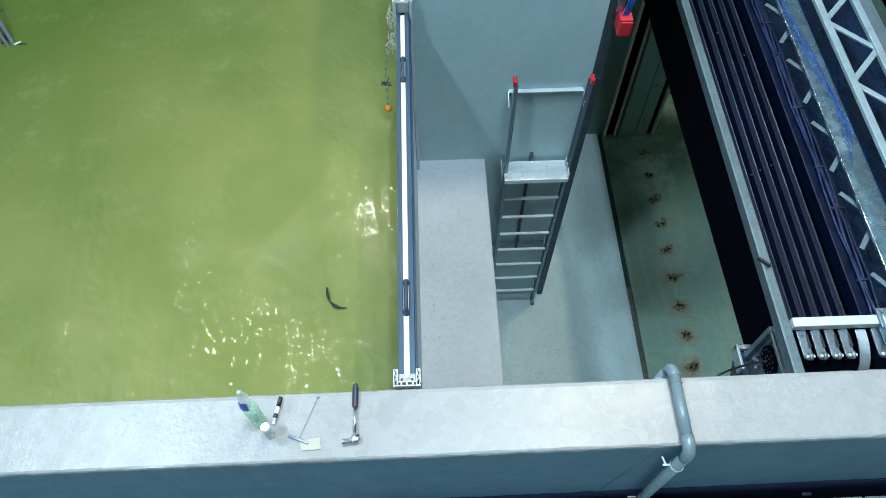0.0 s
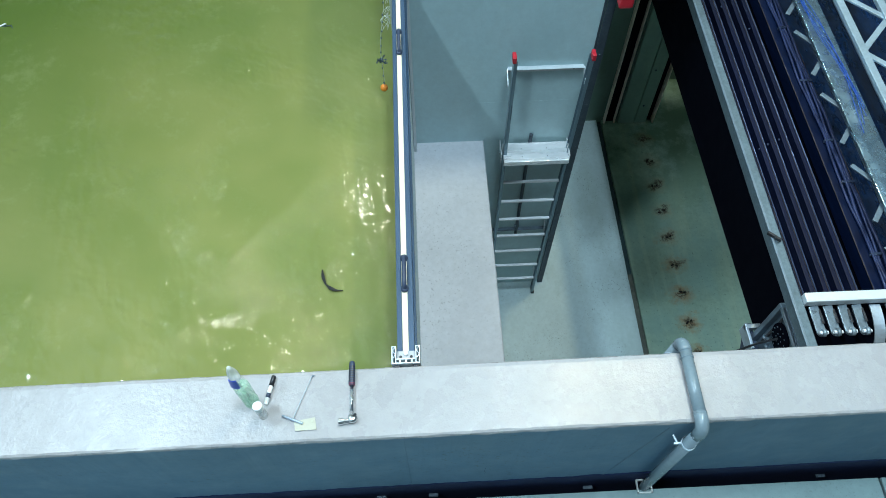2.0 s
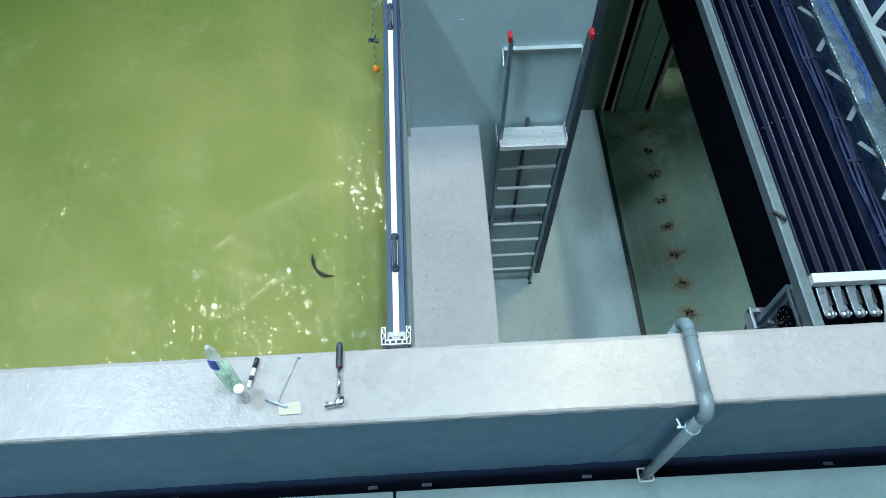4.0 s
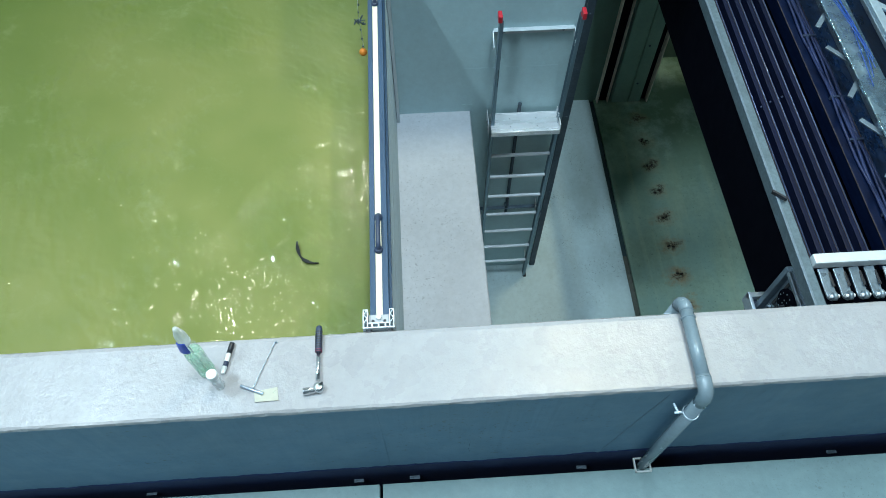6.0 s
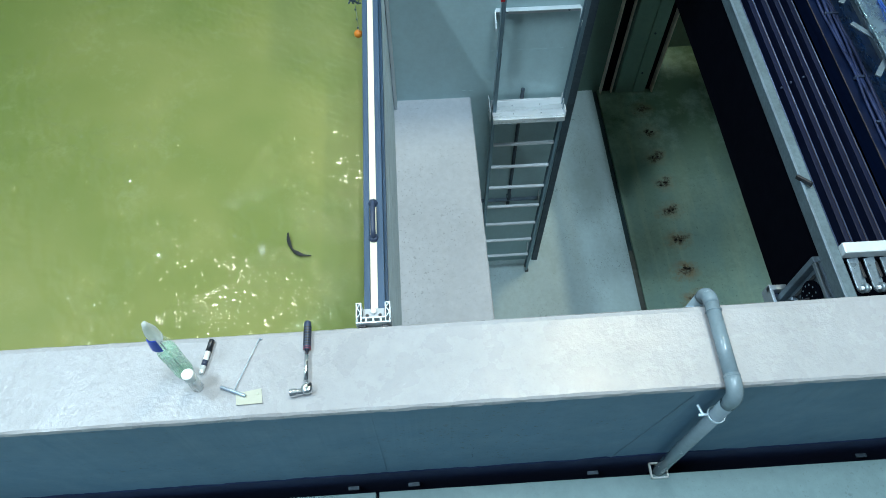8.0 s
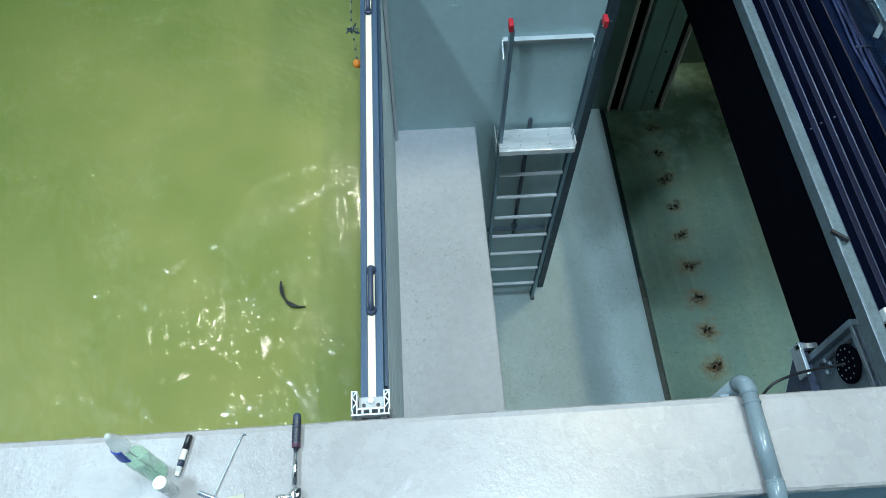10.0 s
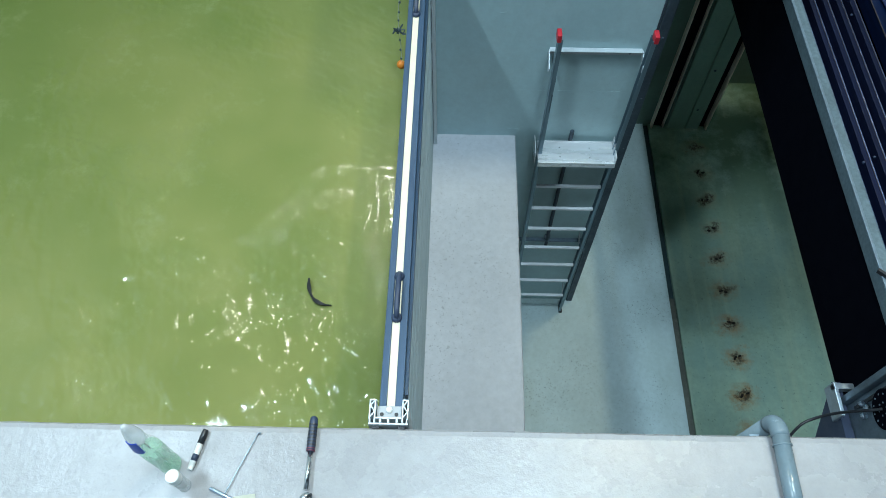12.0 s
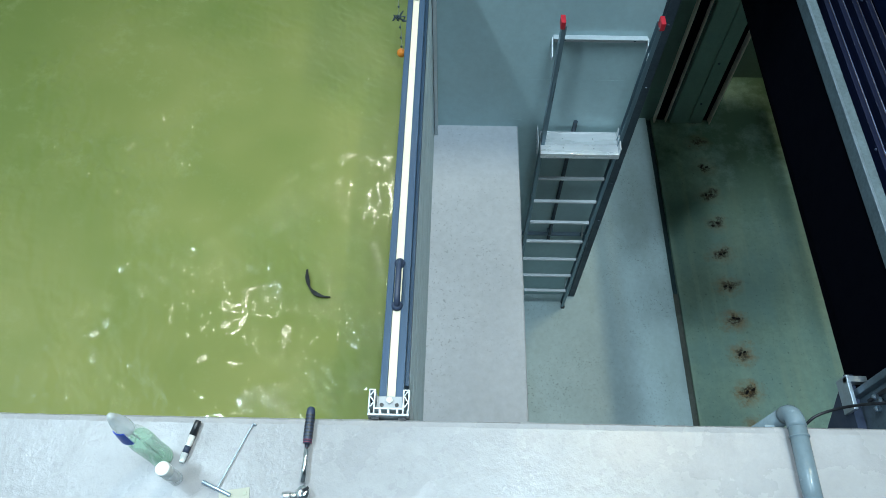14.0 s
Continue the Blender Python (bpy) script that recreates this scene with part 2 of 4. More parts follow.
HOSE = plastic("dark_blue_hose_rubber", (0.028, 0.042, 0.115), 0.38, 0.3)
NAVY = plastic("navy_grip_rubber", (0.03, 0.045, 0.085), 0.5)
RED = plastic("red_plastic", (0.55, 0.02, 0.035), 0.4)
BLUE = plastic("blue_cable_sheath", (0.012, 0.07, 0.33), 0.35)
BLUETRIG = plastic("blue_trigger_plastic", (0.02, 0.06, 0.45), 0.35)
PVC = plastic("grey_pvc", (0.165, 0.225, 0.262), 0.2, 0.10)
WHITE = plastic("white_plastic", (0.80, 0.82, 0.80), 0.4, 0.05)
MORTAR = concrete("worn_lit_brown_mortar", (0.15, 0.165, 0.14), 0.8, 0.5, 0.9, 0.6, 0.1, (0.05, 0.06, 0.05), 0.8)
GATE = concrete("grey_green_gate_paint", (0.24, 0.37, 0.31), 0.5, 0.15, 0.2, 0.15)
GROOVE = concrete("dark_groove_concrete", (0.03, 0.065, 0.075), 0.5, 0.3, 0.2, 0.3)
STRAPMAT = plastic("matt_black_webbing", (0.006, 0.008, 0.008), 0.85)
GREYPLATE = metal("grey_cast_plate", (0.36, 0.38, 0.40), 0.5, 0.2, 0.1)
ORANGE = plastic("orange_float", (0.75, 0.22, 0.02), 0.5)
PAPER = plastic("pale_yellow_paper", (0.44, 0.44, 0.36), 0.8, 0.05)
INK = plastic("grey_ink", (0.45, 0.47, 0.38), 0.8)
STRING = plastic("pale_string", (0.60, 0.64, 0.55), 0.8)
BEIGE = concrete("beige_guide_strip", (0.78, 0.66, 0.56), 0.6, 0.2)
RUST = concrete("rusty_anchor_iron", (0.018, 0.013, 0.010), 0.8, 0.3)
CHROME = metal("chrome", (0.75, 0.77, 0.78), 0.16, 1.0, 0.05)
MAROON = plastic("maroon_ring", (0.20, 0.03, 0.06), 0.5)


def clear(name, colour, rough=0.12, trans=0.85, alpha=1.0):
    m, t, b = shader(name)
    c = mix(t, "MULTIPLY", 1.0, colour, ramp(t, noise_tex(t, 30, 3), [(0.3, 0.9), (0.7, 1.0)]))
    t.links.new(c, b.inputs["Base Color"])
    b.inputs["Transmission Weight"].default_value = trans
    b.inputs["Roughness"].default_value = rough
    b.inputs["IOR"].default_value = 1.3
    b.inputs["Alpha"].default_value = alpha
    return m


CLEARBOTTLE = clear("clear_bottle_plastic", (0.75, 0.84, 0.80), 0.08, 0.0, 0.20)
LIQUID = clear("pale_green_liquid", (0.45, 0.85, 0.58), 0.12, 0.3, 0.5)
FROSTED = clear("frosted_plastic", (0.78, 0.82, 0.84), 0.22, 0.2, 0.5)


# ---- building helpers ----
def link_mesh(name, bm, material, smooth=False):
    me = bpy.data.meshes.new(name)
    bmesh.ops.recalc_face_normals(bm, faces=bm.faces)
    bm.to_mesh(me)
    bm.free()
    if smooth:
        me.shade_smooth()
    me.materials.append(material)
    return new(name, me)


def part(name, bm, material, parent, label="", smooth=False):
    ob = link_mesh(name, bm, material, smooth)
    ob.parent = parent
    if label:
        tagged(ob, label)
    return ob


def thing(name, label, category, group="", kind=""):
    ob = new(name)
    ob.empty_display_size = 0.05
    return tagged(ob, label, category, group, kind)


def structure(name, bm, material, label, category):
    return tagged(link_mesh(name, bm, material), label, category, kind="structure")


def box(x0, x1, y0, y1, z0, z1, bevel=0.0, bm=None, m=None):
    """A box, bevelled, into bm or a new bmesh; m moves it."""
    own = bmesh.new()
    bmesh.ops.create_cube(own, size=1)
    for v in own.verts:
        v.co = Vector(((x0 + x1) / 2 + v.co.x * (x1 - x0), (y0 + y1) / 2 + v.co.y * (y1 - y0), (z0 + z1) / 2 + v.co.z * (z1 - z0)))
    if bevel:
        bmesh.ops.bevel(own, geom=own.edges[:], offset=bevel, segments=2, profile=0.6, affect="EDGES")
    if m:
        own.transform(m)
    return join(bm, own)


def join(bm, own):
    if bm is None:
        return own
    me = bpy.data.meshes.new("tmp")
    own.to_mesh(me)
    own.free()
    bm.from_mesh(me)
    bpy.data.meshes.remove(me)
    return bm


def tube(points, radius, sides=10, bm=None, caps=True):
    """A round bar along points; radius: one number, or one for each point."""
    own = bmesh.new()
    pts = [Vector(p) for p in points]
    radii = radius if isinstance(radius, (list, tuple)) else [radius] * len(pts)
    rings, ref = [], None
    for i, p in enumerate(pts):
        d = (pts[min(i + 1, len(pts) - 1)] - pts[max(i - 1, 0)]).normalized()
        if ref is None:
            ref = d.orthogonal().normalized()
        ref = (ref - d * ref.dot(d)).normalized()
        side = d.cross(ref)
        rings.append([own.verts.new(p + (ref * math.cos(a) + side * math.sin(a)) * radii[i])
                      for a in (2 * math.pi * k / sides for k in range(sides))])
    for a, b in zip(rings, rings[1:]):
        for k in range(sides):
            own.faces.new((a[k], a[(k + 1) % sides], b[(k + 1) % sides], b[k]))
    if caps:
        own.faces.new(rings[0][::-1])
        own.faces.new(rings[-1])
    return join(bm, own)


def lathe(profile, sides=24, m=None, bm=None):
    """Profile of (radius, height) turned about z."""
    own = bmesh.new()
    rings = [[own.verts.new((r * math.cos(2 * math.pi * k / sides), r * math.sin(2 * math.pi * k / sides), z)) for k in range(sides)]
             for r, z in profile]
    for a, b in zip(rings, rings[1:]):
        for k in range(sides):
            own.faces.new((a[k], a[(k + 1) % sides], b[(k + 1) % sides], b[k]))
    own.faces.new(rings[0][::-1])
    own.faces.new(rings[-1])
    if m:
        own.transform(m)
    return join(bm, own)


def bend(a, b, c, r, n=8):
    """Points of a pipe from a by the corner b to c with a rounded elbow."""
    a, b, c = Vector(a), Vector(b), Vector(c)
    p, q = b + (a - b).normalized() * r, b + (c - b).normalized() * r
    return [p.lerp(b, s).lerp(b.lerp(q, s), s) for s in (i / n for i in range(n + 1))]


def bar(a, b, width, height, bm=None, up=(0, 0, 1), bevel=0.0):
    """A flat bar from a to b."""
    a, b = Vector(a), Vector(b)
    d = (b - a).normalized()
    s = d.cross(Vector(up)).normalized()
    u = s.cross(d)
    m = Matrix((d, s, u)).transposed().to_4x4()
    m.translation = (a + b) / 2
    L = (b - a).length
    return box(-L / 2, L / 2, -width / 2, width / 2, -height / 2, height / 2, bevel, bm, m)


# ---- the setting ----
TOP, FLOOR, SLABZ, WATERZ = 0.67, -3.03, -0.842, -0.34
FACE, BACK = 0.570, 0.845
SKEW = 0.005


def parapet_mesh():
    """The painted wall with a rough chamfered rim, swept along x."""
    bm = bmesh.new()
    prof = [(FACE + 0.012, -1.2), (FACE + 0.012, 0.2), (FACE + 0.010, TOP - 0.024), (FACE + 0.006, TOP - 0.016), (FACE + 0.010, TOP - 0.004), (FACE + 0.018, TOP),
            (0.66, TOP), (0.74, TOP), (BACK - 0.02, TOP), (BACK - 0.006, TOP - 0.003), (BACK, TOP - 0.012), (BACK, 0.2), (BACK, FLOOR - 0.2)]
    rows = []
    n = 420
    for i in range(n + 1):
        x = -4 + 8.8 * i / n
        row = []
        for j, (y, z) in enumerate(prof):
            k = 0.0022 if 2 <= j <= 5 or 8 <= j <= 10 else 0.0012
            dy = k * noise.noise(Vector((x * 14, j * 2.3, 1))) + 0.6 * k * noise.noise(Vector((x * 45, j * 2.3, 5)))
            dz = k * 0.7 * noise.noise(Vector((x * 12, j * 1.7, 9))) if j > 1 and j < 11 else 0
            row.append(bm.verts.new((x, y + dy + SKEW * (x + 0.2), z + dz)))
        rows.append(row)
    for a, b in zip(rows, rows[1:]):
        for j in range(len(prof) - 1):
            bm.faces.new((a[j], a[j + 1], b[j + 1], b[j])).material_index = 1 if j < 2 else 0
    return bm


parapet = structure("wall_south", parapet_mesh(), PAINT, "white gloss-painted concrete parapet wall with rough rim and shade-tinted face", "parapet")
parapet.data.materials.append(FACESHADE)
structure("floor", box(0.354, 1.882, BACK, 5.14, FLOOR - 0.2, FLOOR), PITFLOOR, "grey-green concrete pit floor with dark specks", "floor")
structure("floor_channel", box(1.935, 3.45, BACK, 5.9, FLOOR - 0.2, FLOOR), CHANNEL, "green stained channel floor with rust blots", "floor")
structure("floor_groove", box(1.87, 1.945, BACK, 5.14, FLOOR - 0.25, FLOOR - 0.035), GROOVE, "dark narrow drain groove in pit floor", "groove")
# near half of the groove coloured lighter, as more light falls there
structure("trim_groove", box(1.8845, 1.9290, BACK, 3.16, FLOOR - 0.036, FLOOR - 0.005, 0.003), MORTAR, "worn brownish mortar strip, lighter for lit near half of groove", "trim")


def slab_mesh():
    bm = bmesh.new()
    n, rows = 120, []
    for i in range(n + 1):
        y = BACK + (3.13 - BACK) * i / n
        w = 0.004 * noise.noise(Vector((y * 11, 3, 0))) + 0.002 * noise.noise(Vector((y * 40, 3, 0)))
        rows.append([bm.verts.new(p) for p in ((-0.15, y, SLABZ), (0.1, y, SLABZ), (0.342 + w, y, SLABZ), (0.352 + w, y, SLABZ - 0.004), (0.356 + w, y, SLABZ - 0.014), (0.356, y, FLOOR - 0.1))])
    for a, b in zip(rows, rows[1:]):
        for j in range(5):
            bm.faces.new((a[j], a[j + 1], b[j + 1], b[j]))
    bm.faces.new(rows[-1])
    return bm


structure("wall_sill", slab_mesh(), SLAB, "pale concrete ledge block beside flood barrier", "ledge")
structure("wall_pier", box(-0.165, 1.001, 3.13, 5.14, FLOOR - 0.2, 1.6, 0.006), WALLPAINT, "grey-green painted concrete pier wall", "wall")
bm = box(0.29, 0.296, 3.1285, 3.131, -0.6, 1.4)
for k in range(26):
    z = -0.6 + k * 0.075
    w = 0.012 * noise.noise(Vector((k * 0.7, 0, 0)))
    box(0.288 + w, 0.292 + w, 3.1275, 3.131, z, z + 0.07 * random.random(), 0, bm)
for k in range(24):
    x = 0.31 + k * 0.025
    z = -0.445 + 0.002 * noise.noise(Vector((k * 0.9, 3, 0)))
    box(x, x + 0.008 + 0.016 * random.random(), 3.1291, 3.131, z, z + 0.0016, 0, bm)
for x, z in ((0.02, 0.28), (0.05, 0.285), (0.33, 0.42), (0.345, 0.43), (0.30, -0.78), (0.34, -0.785), (0.2, 0.1)):
    box(x, x + 0.022 * (0.4 + random.random()), 3.1285, 3.131, z, z + 0.003 + 0.004 * random.random(), 0.0005, bm)
structure("trim_pier", bm, WALLPAINT, "raised paint drips and formwork seams on wall", "seam")
structure("wall_north", box(0.9, 2.0, 5.14, 5.4, FLOOR - 0.2, 1.6), FARWALL, "dark green concrete wall", "wall")
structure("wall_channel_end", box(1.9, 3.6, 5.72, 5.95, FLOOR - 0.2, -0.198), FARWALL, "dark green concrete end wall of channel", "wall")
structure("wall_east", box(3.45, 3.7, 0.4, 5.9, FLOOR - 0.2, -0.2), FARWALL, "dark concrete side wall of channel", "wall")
structure("ground_east", box(3.45, 8, -5, 12, -0.4, -0.196), HALLFLOOR, "dark concrete hall floor", "floor")
structure("ground_north", box(0.9, 3.45, 5.95, 12, -0.4, -0.196), PLATE, "grey-green concrete hall floor beyond channel", "floor")

# walkway plates and the trench behind them
for i, (a, b) in enumerate(((-6.0, -0.247), (-0.235, 1.952), (1.964, 3.448))):
    structure(f"floor_walkway_{i + 1}", box(a, b, -5, 0.536, -0.27, -0.2, 0.004), PLATE, "grey-green walkway cover plate with dark joint", "cover plate")
# the gloom under the plates is put into this floor's colour
structure("floor_trench", box(-6, 4.5, -5, 0.62, -1.1, -0.9), DARK, "trench floor below walkway plates, shade in its colour", "floor")


def foot_shade_mesh():
    """A thin strip with a wavering upper edge, standing for shade at the parapet foot."""
    bm = bmesh.new()
    n, rows = 520, []
    for i in range(n + 1):
        x = -4 + 8.5 * i / n
        top = -0.085 + 0.012 * noise.noise(Vector((x * 1.7, 2, 0))) + 0.014 * noise.noise(Vector((x * 9, 4, 0))) + 0.010 * noise.noise(Vector((x * 37, 6, 0)))
        y = FACE + SKEW * (x + 0.2)
        rows.append([bm.verts.new(p) for p in ((x, y + 0.012, top), (x, y + 0.008, top - 0.006), (x, y + 0.007, -0.3), (x, y + 0.007, -1.0))])
    for a, b in zip(rows, rows[1:]):
        for k in range(3):
            bm.faces.new((a[k], a[k + 1], b[k + 1], b[k]))
    return bm


structure("trim_foot_shade", foot_shade_mesh(), DARK, "dark strip for shade at foot of parapet", "skirting")

# a hairline crack and a construction joint in the face of the parapet
bm = bmesh.new()
crack = [(0.124 + 0.006 * noise.noise(Vector((k * 0.5, 8, 0))), FACE + 0.0135, 0.545 - 0.021 * k) for k in range(25)]
tube(crack, 0.0007, 5, bm)
structure("trim_crack", bm, DARK, "hairline crack in parapet face", "crack")
structure("trim_joint", box(-0.199, -0.193, FACE + 0.0105, FACE + 0.0125, -0.06, 0.635, 0.0008), FACESHADE, "painted construction joint in parapet face", "joint")

# the unseen hall round the place; its dark sides cut bounced light
structure("ceiling", box(-7, 8, -5, 12, 12.1, 12.3), ROOF, "unseen dark grey hall ceiling", "ceiling")
structure("wall_hall_west", box(-7.2, -7, -5, 12, -3.5, 12.2), HALL, "plain grey hall wall", "wall")
structure("wall_hall_east", box(8, 8.2, -5, 12, -3.5, 12.2), HALLDARK, "unseen dark grey hall wall that cuts bounced light", "wall")
structure("wall_hall_south", box(-7, 8, -5.2, -5, -3.5, 12.2), HALLDARK, "unseen dark grey hall wall that cuts bounced light", "wall")
structure("wall_hall_north", box(-7, 8, 12, 12.2, -3.5, 12.2), HALL, "plain grey hall wall", "wall")
structure("wall_tank_west", box(-4.2, -3.9, 0.6, 9, -3, TOP), WALLPAINT, "painted concrete tank wall", "wall")
structure("wall_tank_north", box(-4.2, 0.9, 9, 9.3, -3, TOP), WALLPAINT, "painted concrete tank wall", "wall")


def water_mesh():
    """Ripples: a sum of short sine waves whose height swells and fades in patches."""
    rng = np.random.default_rng(4)
    xs = np.concatenate([np.linspace(-3.9, -3.0, 20)[:-1], np.linspace(-3.0, -0.158, 500)])
    ys = np.concatenate([np.linspace(BACK - 0.02, 4.7, 680), np.linspace(4.7, 9.0, 80)[1:]])
    X, Y = np.meshgrid(xs, ys)
    Z = np.zeros_like(X)
    swell = np.zeros_like(X)
    for k in range(9):
        lam, a = rng.uniform(0.35, 1.3), rng.random() * 2 * np.pi
        swell += np.sin((X * np.cos(a) + Y * np.sin(a)) * 2 * np.pi / lam + rng.random() * 6.3)
    swell = np.clip(0.62 + 0.36 * swell, 0.2, 1.8)
    for k in range(110):
        lam = 0.026 * (7.5 ** rng.random())
        a = rng.normal(0.75, 0.65) + (np.pi if k % 2 else 0)
        amp = 0.0082 * lam / (1 + 6.0 * lam)
        patch = 0.15 + 1.05 * (0.5 + 0.5 * np.sin(X * rng.uniform(0.7, 2.4) + Y * rng.uniform(-2, 2) + rng.random() * 6)) ** 2
        if lam < 0.2:
            patch = patch * swell
        Z += amp * patch * np.sin((X * np.cos(a) + Y * np.sin(a)) * 2 * np.pi / lam + rng.random() * 6.3)
    Z *= 0.75 + 0.5 * np.clip((2.6 - Y) / 1.6, -0.6, 1)
    nx, ny = len(xs), len(ys)
    verts = np.stack([X, Y, WATERZ + Z], -1).reshape(-1, 3)
    i = np.arange(nx * ny).reshape(ny, nx)
    faces = np.stack([i[:-1, :-1], i[:-1, 1:], i[1:, 1:], i[1:, :-1]], -1).reshape(-1, 4)
    me = bpy.data.meshes.new("water")
    me.from_pydata(verts.tolist(), [], faces.tolist())
    me.shade_smooth()
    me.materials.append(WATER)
    return me


tagged(new("water", water_mesh()), "murky yellow-green rippled tank water", "water", kind="structure")


# ---- flood barrier of stacked panels, with its guides ----
def flood_barrier():
    root = thing("flood_barrier", "stacked slate-grey aluminium barrier panels with cream top strip", "flood barrier")
    y0, y1 = BACK + 0.035, 3.10
    x0, x1 = -0.206, -0.15
    n = 7
    h = (0.555 - SLABZ) / n
    for k in range(n):
        z = SLABZ + k * h
        prof = [(x0, z + 0.003)]
        for e in (0.22, 0.5, 0.78):
            m1 = z + h * e
            prof += [(x0, m1 - 0.014), (x0 - 0.006, m1 - 0.010), (x0 - 0.006, m1 + 0.010), (x0, m1 + 0.014)]
        prof += [(x0, z + h - 0.007), (x0 + 0.005, z + h - 0.002), (x1 - 0.005, z + h - 0.002), (x1, z + h - 0.007)]
        for e in (0.78, 0.5, 0.22):
            m1 = z + h * e
            prof += [(x1, m1 + 0.014), (x1 + 0.006, m1 + 0.010), (x1 + 0.006, m1 - 0.010), (x1, m1 - 0.014)]
        prof.append((x1, z + 0.003))
        bm = bmesh.new()
        ends = [[bm.verts.new((px, y, pz)) for px, pz in prof] for y in (y0, y1)]
        for i in range(len(prof)):
            j = (i + 1) % len(prof)
            bm.faces.new((ends[0][i], ends[0][j], ends[1][j], ends[1][i]))
        bm.faces.new(ends[0])
        bm.faces.new(ends[1][::-1])
        part("panel", bm, DAMFACE, root)
    bm = box(-0.214, -0.193, y0, y1, 0.545, 0.585, 0.003)
    box(-0.169, -0.146, y0, y1, 0.545, 0.585, 0.003, bm)
    part("top_rail", bm, DAMDARK, root, "slate-blue anodised top rail")
    part("seal_strip", box(-0.193, -0.169, y0 + 0.01, y1 - 0.05, 0.55, 0.581, 0.002), CREAM, root, "cream sealing strip")
    part("side_flange", box(-0.147, -0.136, y0 + 0.1, y1 - 0.02, 0.50, 0.545, 0.002), DAMDARK, root)
    for a, b in ((1.212, 1.356), (2.556, 2.702)):
        bm = tube([(-0.18, a, 0.583), (-0.18, a, 0.598), (-0.18, a + 0.02, 0.612), (-0.18, b - 0.02, 0.612), (-0.18, b, 0.598), (-0.18, b, 0.583)], 0.009, 10)
        for y in (a, b):
            lathe([(0.016, 0), (0.017, 0.004), (0.014, 0.012), (0.004, 0.014)], 14, pose(-0.18, y, 0.582), bm)
        handle = part("handle", bm, NAVY, root, "black bow handle", True)
        for y in (a, b):
            part("screw", lathe([(0.005, 0), (0.004, 0.004)], 8, pose(-0.18, y, 0.5955)), CHROME, handle)


def guide(y, s, name_label):
    """A hollow U-profile post at y; s: +1 opens towards +y."""
    root = thing("barrier_guide", name_label, "guide post", "barrier guides")
    za, zb = SLABZ, 0.675

    def b(x0, x1, a, c, bm=None, z0=za, z1=zb, bev=0.0012):
        lo, hi = sorted((y + s * a, y + s * c))
        return box(x0, x1, lo, hi, z0, z1, bev, bm)

    walls = [b(-0.232, -0.124, 0.0, 0.005), b(-0.214, -0.142, 0.016, 0.021)]
    walls += [b(x - 0.003, x + 0.003, 0.005, 0.016) for x in (-0.229, -0.2, -0.178, -0.155, -0.127)]
    for e in (-0.232, -0.142):
        walls += [b(e, e + 0.004, 0.005, 0.067), b(e + 0.014, e + 0.018, 0.005, 0.067), b(e, e + 0.018, 0.067, 0.071)]
        for k in range(3):
            a = 0.022 + k * 0.016
            lo = (e + 0.004, y + s * a, (za + zb) / 2)
            hi = (e + 0.014, y + s * (a + 0.014), (za + zb) / 2)
            if k % 2:
                lo, hi = (hi[0], lo[1], lo[2]), (lo[0], hi[1], hi[2])
            walls.append(bar(lo, hi, 0.003, zb - za - 0.004))
    for w in walls:
        part("profile_wall", w, ALUWHITE, root)
    clamp = part("clamp_plate", b(-0.212, -0.144, 0.024, 0.058, None, 0.585, 0.655), GREYPLATE, root, "grey clamp plate with screw holes")
    for x in (-0.198, -0.158):
        part("hole", lathe([(0.0055, 0), (0.0055, 0.003)], 10, pose(x, y + s * 0.034, 0.654)), BLACK, clamp)
    part("bolt", lathe([(0.009, 0), (0.009, 0.008), (0.004, 0.011)], 8, pose(-0.178, y + s * 0.046, 0.654)), WHITE, clamp)
    for x in (-0.222, -0.152):
        part("seal", b(x, x + 0.02, -0.008, 0.002, None, za, zb - 0.012), BLACK, root, "black rubber seal")


flood_barrier()
guide(BACK - 0.001 + 0.008, 1, "white aluminium guide post fixed to parapet")
guide(3.13 - 0.009, -1, "white aluminium guide post fixed to pier wall")


